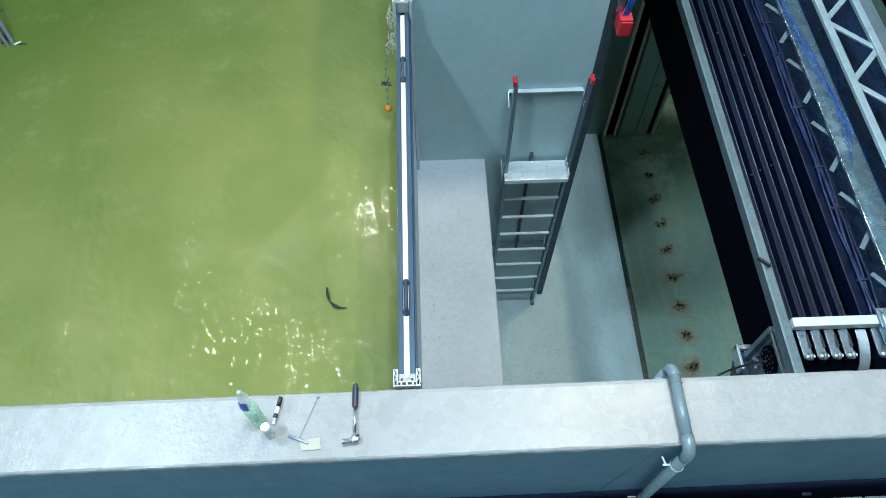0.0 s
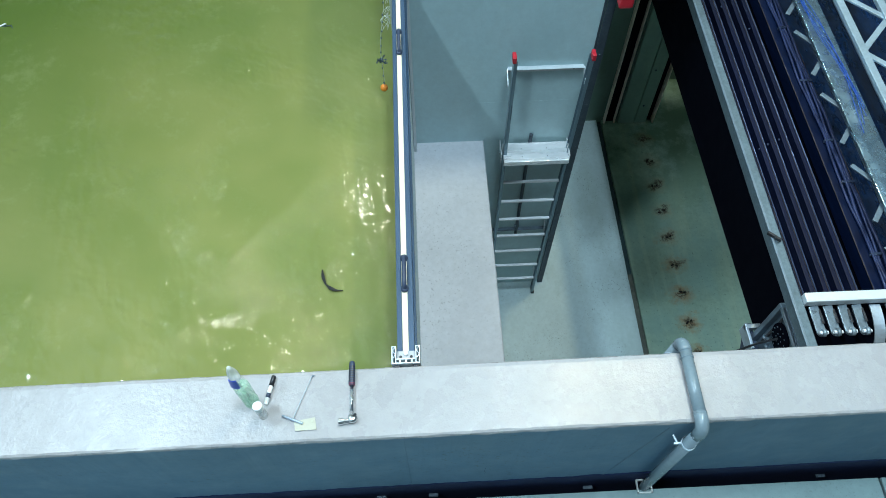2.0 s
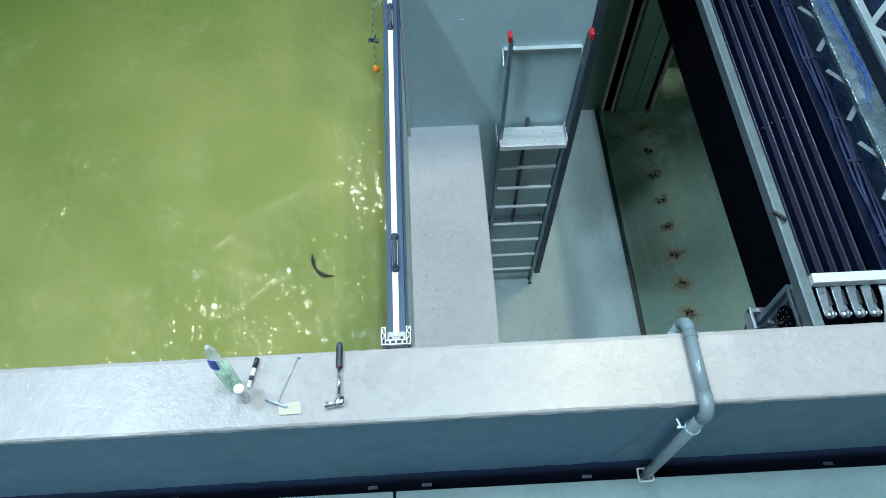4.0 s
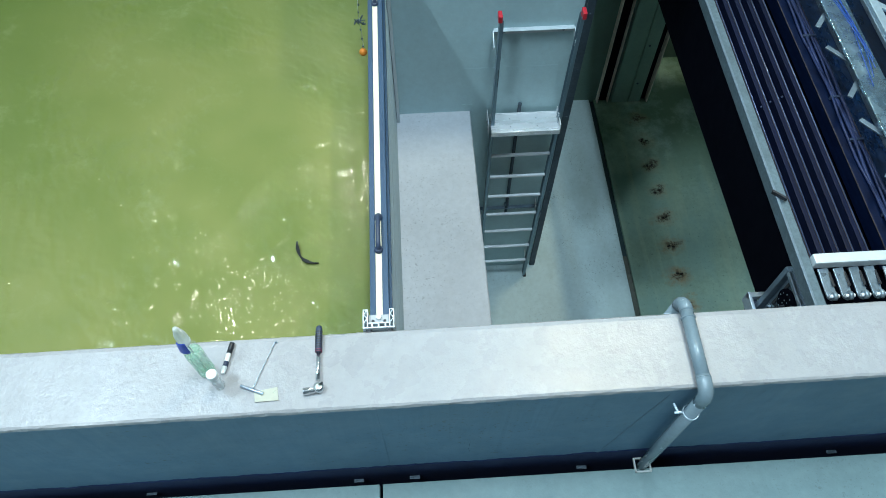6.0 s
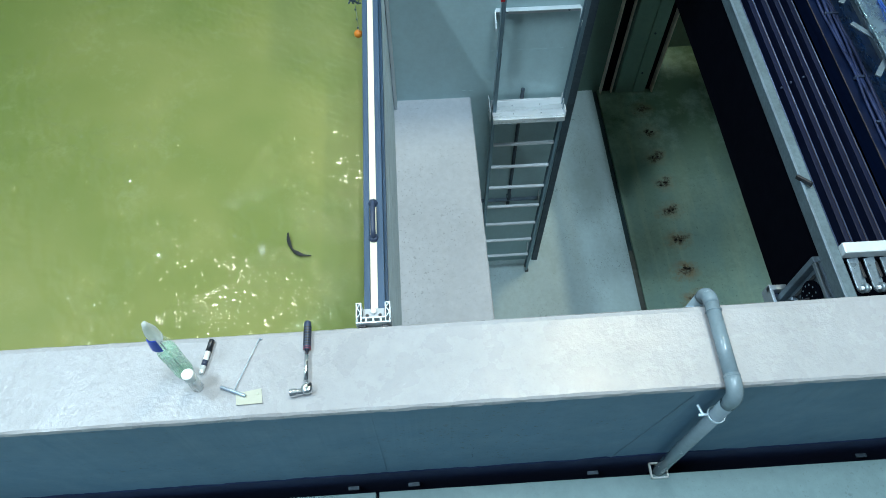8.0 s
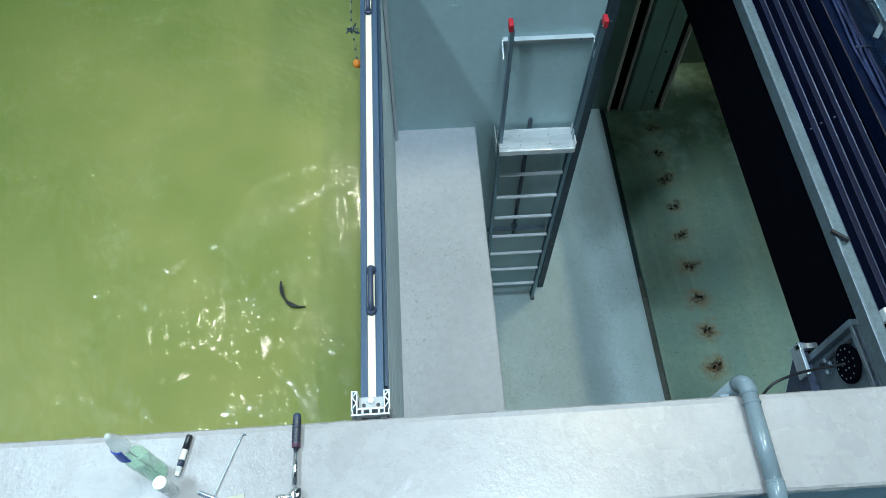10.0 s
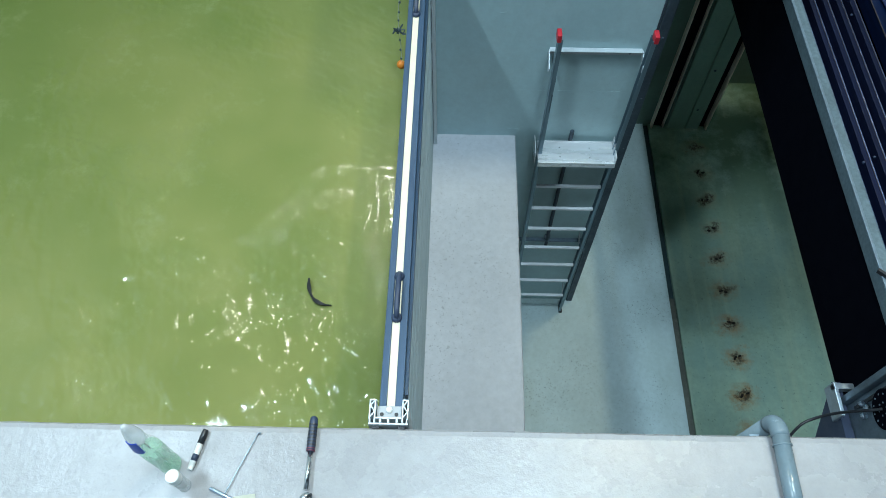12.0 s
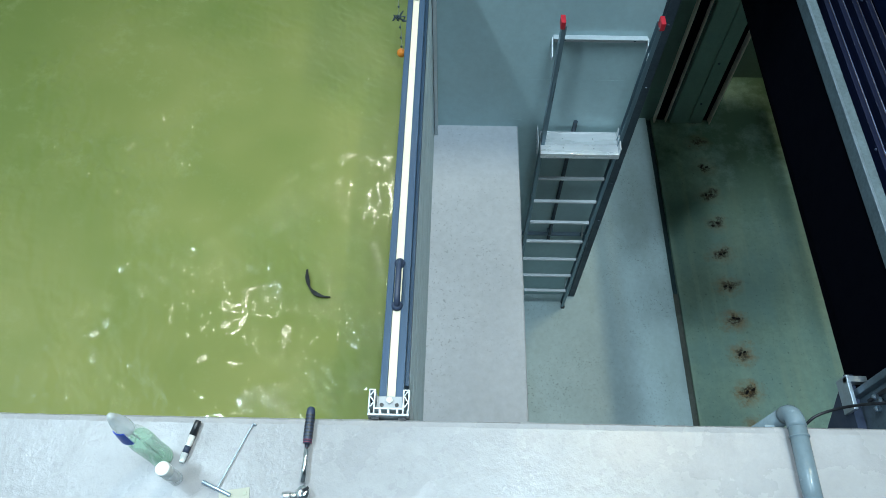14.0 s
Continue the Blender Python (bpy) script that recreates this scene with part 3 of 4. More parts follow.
# ---- ladder on the pier wall ----
def ladder():
    root = thing("wall_ladder", "aluminium wall ladder with red-capped rails and a step platform", "ladder")
    xl, xr = 0.487, 0.948
    for x, top in ((xl, xl + 0.006), (0.922, 0.974)):
        # an open C-profile: a web and two lips
        bm = bar((x, 3.023, FLOOR + 0.012), (top, 3.023, 0.05), 0.050, 0.006, None, (1, 0, 0), 0.001)
        inward = 0.010 if x < 0.7 else -0.010
        for y in (3.000, 3.046):
            bar((x + inward, y, FLOOR + 0.012), (top + inward, y, 0.05), 0.004, 0.020, bm, (1, 0, 0), 0.001)
        rail = part("side_rail", bm, RAIL, root, "blue-grey aluminium side rail")
        part("cap", box(top - 0.012, top + 0.012, 2.995, 3.051, 0.034, 0.080, 0.004), RED, rail, "red plastic end cap")
        part("foot", box(x - 0.014, x + 0.014, 2.993, 3.053, FLOOR, FLOOR + 0.03, 0.003), BLACK, rail, "black rubber foot")
    for k in range(7):
        z = -1.212 - k * 0.2565
        xe = 0.935 - 0.0044 * k
        bm = box(xl + 0.004, xe, 3.012, 3.034, z - 0.010, z + 0.006, 0.003)
        for j in range(3):
            box(xl + 0.01, xe - 0.004, 3.0135 + j * 0.007, 3.017 + j * 0.007, z + 0.0055, z + 0.008, 0, bm)
        part("rung", bm, RUNG, root, "bright ribbed aluminium rung")
    bm = box(xl - 0.002, xr - 0.004, 2.937, 3.098, -0.862, -0.852, 0.002)
    box(xl - 0.002, xr - 0.004, 2.932, 2.938, -0.892, -0.851, 0.002, bm)
    box(xl - 0.002, xr - 0.004, 3.094, 3.100, -0.892, -0.846, 0.002, bm)
    box(xl - 0.022, xl - 0.016, 2.96, 3.1, -0.892, -0.80, 0.002, bm)
    box(xr - 0.004, xr + 0.002, 2.934, 3.1, -0.892, -0.80, 0.002, bm)
    step = part("platform", bm, PLATFORM, root, "bright folded aluminium step platform")
    for x in (0.62, 0.80):
        for y in (2.98, 3.05):
            part("rivet", lathe([(0.004, 0), (0.0025, 0.003)], 8, pose(x, y, -0.852)), DARKSTEEL, step)
    for z in (-0.14, -2.04):
        bm = box(xl - 0.012, xr + 0.012, 3.122, 3.128, z - 0.022, z + 0.022, 0.002)
        box(xl - 0.012, xr + 0.012, 3.096, 3.122, z + 0.017, z + 0.022, 0.001, bm)
        for x in (xl - 0.018, xr + 0.013):
            bar((x + 0.003, 3.125, z), (x + 0.003, 3.03, z - (0.05 if z > -1 else 0.0)), 0.006, 0.045, bm, (0, 0, 1), 0.002)
        br = part("bracket", bm, ALUWHITE if z > -1 else DULLSTEEL, root, "aluminium wall bracket")
        for x in (xl + 0.05, xr - 0.05):
            part("bolt", lathe([(0.008, 0), (0.008, 0.006)], 6, pose(x, 3.1225, z - 0.003, 90)), DULLSTEEL, br)
    for x, z in ((0.915, -1.95), (0.905, -2.75)):
        part("stay", bar((x, 3.048, z), (x + 0.01, 3.128, z), 0.05, 0.006, None, (1, 0, 0), 0.001), ALUWHITE, root, "pale wall stay")
    return root


ladder()
rod = thing("wall_rod", "dark steel rod behind ladder on wall", "rod")
part("shaft", tube([(0.69, 3.112, -0.77), (0.69, 3.112, -2.1)], 0.013, 10), DARKSTEEL, rod)
for z in (-0.9, -1.98):
    part("clip", box(0.67, 0.71, 3.105, 3.129, z - 0.015, z + 0.015, 0.003), DULLSTEEL, rod)

edge = thing("edge_protector", "dark steel corner angle on pier edge", "corner angle")
bm = bar((1.004, 3.119, FLOOR), (1.052, 3.119, 1.5), 0.05, 0.014, None, (0, -1, 0), 0.003)
box(1.001, 1.012, 3.126, 3.22, FLOOR, 1.5, 0.002, bm)
part("angle", bm, DARKSTEEL, edge)
for k in range(9):
    part("bolt", lathe([(0.008, 0), (0.006, 0.006)], 6, pose(1.008 + 0.005 * k, 3.113, FLOOR + 0.3 + k * 0.45, 90)), DARKSTEEL, edge)

alarm = thing("signal_box", "red plastic signal box with blue cables on steel angle", "signal box")
part("housing", box(1.045, 1.125, 3.0, 3.112, 0.42, 0.525, 0.012), RED, alarm)
part("lid", box(1.046, 1.119, 3.006, 3.106, 0.525, 0.537, 0.004), RED, alarm)
part("conduit", box(1.03, 1.07, 3.07, 3.112, 0.537, 0.67, 0.004), STEEL, alarm, "small steel holder")
for k in range(3):
    part("cable", tube([(1.07 + k * 0.012, 3.05, 0.537), (1.08 + k * 0.015, 3.05, 0.63), (1.06 + k * 0.02, 3.07, 0.69), (1.07 + k * 0.02, 3.09, 0.77)], 0.006, 8), BLUE, alarm, "bright blue cable")


# ---- gate column at the end of the channel ----
def gate_column():
    root = thing("sluice_gate", "grey-green sluice gate column with beige guide strips", "sluice gate")
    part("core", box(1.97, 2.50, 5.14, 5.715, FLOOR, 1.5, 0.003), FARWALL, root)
    part("panel", box(2.115, 2.295, 5.085, 5.14, FLOOR, 1.5, 0.006), GATE, root, "grey-green steel gate panel")
    part("panel", box(2.303, 2.432, 5.085, 5.14, FLOOR, 1.5, 0.006), GATE, root, "grey-green steel gate panel")
    for a, b, y in ((1.955, 1.969, 5.08), (2.070, 2.082, 5.09), (2.498, 2.512, 5.07)):
        part("guide_strip", box(a, b, y, 5.14 if a < 2.4 else 5.2, FLOOR, 1.5, 0.003), BEIGE, root, "beige guide strip")
    for a, b in ((1.974, 2.066), (2.434, 2.49)):
        part("slot", box(a, b, 5.125, 5.139, FLOOR, 1.5), RIBDARK, root, "black guide slot")
    for z in (-2.75, -2.22, -1.5, -0.8):
        part("bolt", lathe([(0.012, 0), (0.009, 0.008)], 8, pose(2.345, 5.086, z, 90)), DARKSTEEL, root)


gate_column()
for k in range(9):
    y = 1.97 + k * 0.32
    stub = thing("anchor_stub", "rusty cut-off anchor bolts in stained floor", "anchor bolt", "anchor row")
    for j in range(2):
        x = 2.345 + 0.045 * j + random.uniform(-0.01, 0.01)
        dy = random.uniform(-0.02, 0.02)
        part("bolt", tube([(x, y + dy, FLOOR - 0.005), (x + random.uniform(-0.012, 0.012), y + dy + random.uniform(-0.02, 0.02), FLOOR + random.uniform(0.012, 0.03))], 0.009, 7), RUST, stub)



# ---- pipe over the parapet ----
def drain_pipe():
    root = thing("drain_pipe", "grey plastic drain pipe bent over the parapet", "pipe")
    r = 0.0225
    z = TOP + r + 0.002
    a, b = (0.864, BACK + 0.040, z), (0.863, 0.548, z)
    low = (0.866, 0.548, -0.5)
    inner = (0.82, BACK + 0.040, 0.1)
    part("inner_pipe", tube([inner, bend(inner, a, b, 0.05)[0]], r, 20), PVC, root, smooth=True)
    part("elbow", tube(bend(inner, a, b, 0.045), r + 0.0015, 20), PVC, root, smooth=True)
    part("run", tube([bend(inner, a, b, 0.045)[-1], bend(a, b, low, 0.042)[0]], r, 20), PVC, root, smooth=True)
    part("elbow", tube([Vector(b) + (Vector(a) - Vector(b)).normalized() * 0.062] + bend(a, b, low, 0.042) + [Vector(b) + Vector((0, 0, -0.075))], r + 0.002, 20), PVC, root, smooth=True)
    for e in (0.2, 0.83):
        p = Vector(a).lerp(Vector(b), e)
        q = p + (Vector(b) - Vector(a)).normalized() * 0.004
        part("joint_ring", tube([p, q], r + 0.0028, 20), PVC, root, smooth=True)
    part("downpipe", tube([(b[0], b[1], z - 0.055), low], r, 20), PVC, root, smooth=True)
    ring = [(0.862 + (r + 0.004) * math.cos(t), b[1] + (r + 0.004) * math.sin(t), 0.515) for t in (2 * math.pi * k / 24 for k in range(25))]
    bm = bmesh.new()
    for p, q in zip(ring, ring[1:]):
        bar(p, q, 0.003, 0.009, bm)
    box(0.862 - 0.055, 0.862 - 0.028, b[1] - 0.002, b[1] + 0.006, 0.511, 0.519, 0.001, bm)
    tube([(0.821, b[1], 0.515), (0.812, FACE + 0.012, 0.515)], 0.005, 8, bm)
    part("clamp", bm, ALU, root, "pale metal pipe clamp")
    bm = bmesh.new()
    for k in range(2):
        s = -1 if k == 0 else 1
        box(0.866 + s * 0.032 - 0.003, 0.866 + s * 0.032 + 0.003, 0.517, 0.577, -0.206, -0.19, 0.001, bm)
        box(0.866 - 0.035, 0.866 + 0.035, 0.548 + s * 0.028 - 0.003, 0.548 + s * 0.028 + 0.003, -0.206, -0.19, 0.001, bm)
    part("collar", bm, WHITE, root, "white square floor collar")
    part("clip", box(0.800, 0.826, BACK + 0.002, BACK + 0.012, TOP - 0.018, TOP - 0.015, 0.001), DULLSTEEL, root)


drain_pipe()
bm = tube([(0.64, FACE + 0.014, -0.22), (0.775, FACE + 0.014, 0.60)], 0.0009, 6)
tagged(link_mesh("wall_wire", bm, DULLSTEEL), "thin pale wire on parapet face", "wire")
for x in (-1.22, -0.34, -0.10, 0.62, 1.72):
    tagged(link_mesh("plate_clip", box(x - 0.022, x + 0.022, 0.562, FACE + 0.007, -0.262, -0.258, 0.001), DARKSTEEL), "small steel clip beside walkway plate", "clip", "plate clips")


# ---- tools on the parapet ----
def spray_bottle():
    root = thing("spray_bottle", "clear spray bottle half full of green liquid on parapet", "spray bottle")
    m = pose(-0.737, 0.731, TOP + 0.001, 0, 0, -22)
    body = [(0.020, 0), (0.0265, 0.004), (0.028, 0.02), (0.0275, 0.08), (0.029, 0.14), (0.0275, 0.18), (0.022, 0.212), (0.016, 0.232), (0.0145, 0.245)]
    part("bottle", lathe(body, 28, m), CLEARBOTTLE, root, "clear plastic bottle", True)
    part("liquid", lathe([(0.018, 0.003), (0.025, 0.006), (0.0267, 0.02), (0.0262, 0.08), (0.0277, 0.14), (0.0270, 0.165)], 28, m), LIQUID, root, "pale green liquid", True)
    head = lathe([(0.0155, 0.240), (0.0185, 0.244), (0.0195, 0.262), (0.0180, 0.290), (0.0140, 0.312), (0.0095, 0.328), (0.0070, 0.338), (0.0030, 0.340)], 24, m)
    head_ob = part("sprayer", head, FROSTED, root, "milky clear tapered sprayer head", True)
    bm = bmesh.new()
    rows = []
    for k in range(9):
        a = -2.1 + k * 0.17
        d = Vector((math.cos(a), math.sin(a), 0))
        rows.append([bm.verts.new(d * r + Vector((0, 0, z))) for r, z in ((0.0202, 0.272), (0.0225, 0.270), (0.0285, 0.216), (0.0255, 0.212))])
    for a, b in zip(rows, rows[1:]):
        for k in range(4):
            bm.faces.new((a[k], a[(k + 1) % 4], b[(k + 1) % 4], b[k]))
    bm.faces.new(rows[0])
    bm.faces.new(rows[-1][::-1])
    part("trigger", bm, BLUETRIG, head_ob, "dark blue trigger").data.transform(m)
    part("dip_tube", tube([(0, 0, 0.02), (0, 0, 0.24)], 0.0022, 8), WHITE, root).data.transform(m)


def small_jar():
    root = thing("small_jar", "small frosted jar with white screw cap", "jar")
    m = pose(-0.692, 0.679, TOP + 0.001)
    part("jar", lathe([(0.014, 0), (0.0165, 0.003), (0.0165, 0.075), (0.014, 0.085)], 24, m), FROSTED, root, "frosted jar body", True)
    cap = lathe([(0.0172, 0.08), (0.0176, 0.083), (0.0176, 0.106), (0.016, 0.109)], 24, m)
    part("cap", cap, WHITE, root, "white ribbed screw cap")


def marker_pen():
    root = thing("marker_pen", "white marker pen with black cap", "marker pen")
    a, b = Vector((-0.664, 0.824, TOP + 0.011)), Vector((-0.686, 0.718, TOP + 0.010))
    at = lambda s: a.lerp(b, s)
    part("cap", tube([at(0), at(0.02), at(0.36)], [0.007, 0.0083, 0.0088], 14), BLACK, root, "black pen cap", True)
    part("barrel", tube([at(0.36), at(0.9)], 0.0080, 14), WHITE, root, smooth=True)
    part("band", tube([at(0.62), at(0.78)], 0.0083, 14), NAVY, root, "dark printed band", True)
    part("tip", tube([at(0.9), at(0.93), at(1.0)], [0.0085, 0.007, 0.007], 14), WHITE, root)


def hex_key():
    root = thing("t_handle_key", "steel T-handle hex key lying on parapet", "hex key")
    z = TOP + 0.007
    part("shaft", tube([(-0.587, 0.657, z), (-0.526, 0.815, z - 0.002), (-0.523, 0.822, z - 0.002)], 0.0017, 6), ARMSTEEL, root)
    part("tip", tube([(-0.5235, 0.8205, z - 0.002), (-0.516, 0.819, z - 0.002)], 0.003, 6), STEEL, root)
    part("handle", tube([(-0.625, 0.673, z), (-0.551, 0.642, z)], 0.0048, 12), STEEL, root, "knurled steel crossbar")


def ratchet():
    root = thing("ratchet_wrench", "chrome ratchet with navy grip and socket", "ratchet")
    z = TOP + 0.0135
    grip = [(-0.3772, 0.866), (-0.3772, 0.862), (-0.377, 0.85), (-0.3765, 0.82), (-0.3765, 0.785), (-0.3765, 0.772)]
    part("grip", tube([(x, y, z) for x, y in grip], [0.006, 0.0098, 0.0115, 0.0106, 0.0115, 0.0094], 16), NAVY, root, "navy ribbed rubber grip", True)
    for k in range(7):
        y = 0.845 - k * 0.009
        part("grip_ring", tube([(-0.3768, y, z), (-0.3768, y - 0.004, z)], 0.0122, 16), BLACK, root)
    for y in (0.781, 0.775):
        part("grip_ring", tube([(-0.3765, y, z), (-0.3765, y - 0.002, z)], 0.0120, 16), MAROON, root, "maroon ring on grip")
    part("shaft", tube([(-0.3765, 0.774, z), (-0.376, 0.72, z), (-0.3755, 0.675, z)], [0.0065, 0.0068, 0.0085], 14), CHROME, root, smooth=True)
    part("head", lathe([(0.011, -0.012), (0.017, -0.009), (0.018, 0.004), (0.015, 0.010), (0.007, 0.012)], 20, pose(-0.372, 0.65, z)), CHROME, root, "chrome ratchet head", True)
    part("socket", lathe([(0.012, -0.05), (0.0128, -0.046), (0.0128, -0.03), (0.0105, -0.028), (0.0105, -0.012)], 18, pose(-0.372, 0.644, z - 0.003, 0, 90, 4)), CHROME, root, "chrome hex socket")
    part("selector", tube([(-0.368, 0.655, z + 0.012), (-0.358, 0.66, z + 0.017)], 0.004, 8), BLACK, root)


def sticky_note():
    root = thing("sticky_note", "pale yellow paper note on parapet", "note")
    bm = bmesh.new()
    n = 6
    grid = [[bm.verts.new(Vector((-0.582, 0.652, 0)).lerp(Vector((-0.508, 0.664, 0)), i / n).lerp(Vector((-0.576, 0.616, 0)).lerp(Vector((-0.501, 0.618, 0)), i / n), j / n)
             + Vector((0, 0, TOP + 0.0025 + 0.003 * (j / n) ** 3))) for i in range(n + 1)] for j in range(n + 1)]
    for j in range(n):
        for i in range(n):
            bm.faces.new((grid[j][i], grid[j][i + 1], grid[j + 1][i + 1], grid[j + 1][i]))
    r = bmesh.ops.extrude_face_region(bm, geom=bm.faces[:])
    for v in [e for e in r["geom"] if isinstance(e, bmesh.types.BMVert)]:
        v.co.z -= 0.0008
    part("sheet", bm, PAPER, root)
    part("mark", box(-0.521, -0.514, 0.645, 0.653, TOP + 0.003, TOP + 0.0042), INK, root, "small grey printed mark")


spray_bottle()
small_jar()
marker_pen()
hex_key()
ratchet()
sticky_note()


# ---- in the water ----
def level_line():
    root = thing("float_line", "knotted string with orange float hanging over water", "float line")
    pts = [(-0.25 - 0.06 * min(1, s * 1.6) + 0.004 * math.sin(s * 9), 3.09, 0.62 - 0.86 * s) for s in (i / 20 for i in range(21))]
    part("string", tube(pts, 0.0016, 6), STRING, root)
    for s in (0.2, 0.3, 0.36, 0.44, 0.5, 0.57, 0.63, 0.78, 0.86, 0.93):
        p = Vector((-0.25 - 0.06 * min(1, s * 1.6), 3.09, 0.62 - 0.86 * s))
        part("knot", lathe([(0.003, -0.006), (0.0065, 0), (0.003, 0.006)], 8, Matrix.Translation(p)), DARKSTEEL, root)
    bm = bmesh.new()
    for k in range(7):
        a = k * 0.9
        tube([(-0.31, 3.09, 0.015), (-0.31 + 0.03 * math.cos(a), 3.09 + 0.02 * math.sin(a), 0.02 + 0.02 * math.sin(a * 2)), (-0.31 + 0.035 * math.cos(a + 1), 3.08, 0.0)], 0.004, 6, bm)
    part("weed", bm, DARKSTEEL, root, "dark tangled clump")
    ball = [(0.004, -0.024)] + [(0.024 * math.cos(a), 0.024 * math.sin(a)) for a in (-1.2, -0.8, -0.4, 0, 0.4, 0.8, 1.2)] + [(0.004, 0.024)]
    part("float", lathe(ball, 18, pose(-0.312, 3.09, -0.225)), ORANGE, root, "orange ball float", True)
    bm = bmesh.new()
    for k in range(26):
        a = random.random() * 6.3
        x, z = -0.25 + random.uniform(-0.02, 0.02), random.choice((0.57, 0.60, 0.42, 0.36))
        tube([(x, 3.09, z), (x + 0.03 * math.cos(a), 3.085, z - 0.03), (x + 0.02 * math.sin(a * 3), 3.09, z - 0.07 - 0.06 * random.random())], 0.0011, 5, bm)
    part("rope_tangle", bm, WHITE, root, "frayed white rope ends")


def floating_strap():
    bm = bmesh.new()
    n = 22
    prev = None
    for i in range(n + 1):
        s = i / n
        x = -0.672 + 0.012 * s + 0.105 * s ** 2.2
        y = 1.83 - 0.135 * math.sin(min(1, s * 1.15) * 1.45)
        w = 0.004 + 0.005 * math.sin(s * 7) ** 2
        if s > 0.85:
            w *= (1.05 - s) / 0.2
        z = WATERZ + 0.018 + 0.004 * math.sin(s * 11)
        tx, ty = 0.012 + 0.23 * s, -0.2 * math.cos(min(1, s * 1.15) * 1.45)
        d = math.hypot(tx, ty)
        nx, ny = -ty / d, tx / d
        row = [bm.verts.new((x + nx * w * e, y + ny * w * e, z + dz)) for e, dz in ((-1, 0), (1, 0.002), (1, -0.003), (-1, -0.005))]
        if prev:
            for k in range(4):
                bm.faces.new((prev[k], prev[(k + 1) % 4], row[(k + 1) % 4], row[k]))
        else:
            bm.faces.new(row)
        prev = row
    bm.faces.new(prev[::-1])
    tagged(link_mesh("floating_strap", bm, STRAPMAT), "curled black strap floating on the water", "strap")


def tank_bar():
    root = thing("tank_rail", "dark blue-grey steel rails with pale bolts dipping into water", "rail")
    a, b = Vector((-3.34, 4.34, -0.02)), Vector((-3.00, 3.84, -0.40))
    side = (b - a).cross(Vector((0, 0, 1))).normalized()
    for k in (-1, 1):
        part("bar", bar(a + side * 0.021 * k, b + side * 0.021 * k, 0.026, 0.03, None, (0, 0, 1), 0.004), NAVY if k < 0 else BLACK, root)
    for s in (0.1, 0.5, 0.88):
        p = a.lerp(b, s) + Vector((0.02, 0.01, 0.015))
        part("bolt", tube([p, p + Vector((0.05, 0.015, 0.012))], 0.006, 8), RUNG, root, "pale steel bolt")
        part("hook", tube([p + Vector((0.03, 0, 0)), p + Vector((0.09, 0.0, 0.01)), p + Vector((0.11, -0.05, -0.02))], 0.003, 6), DARKSTEEL, root, "thin dark hook")
    part("strut", tube([a.lerp(b, 0.75), (-3.35, 3.6, -0.7)], 0.010, 8), BLACK, root)


level_line()
floating_strap()
tank_bar()


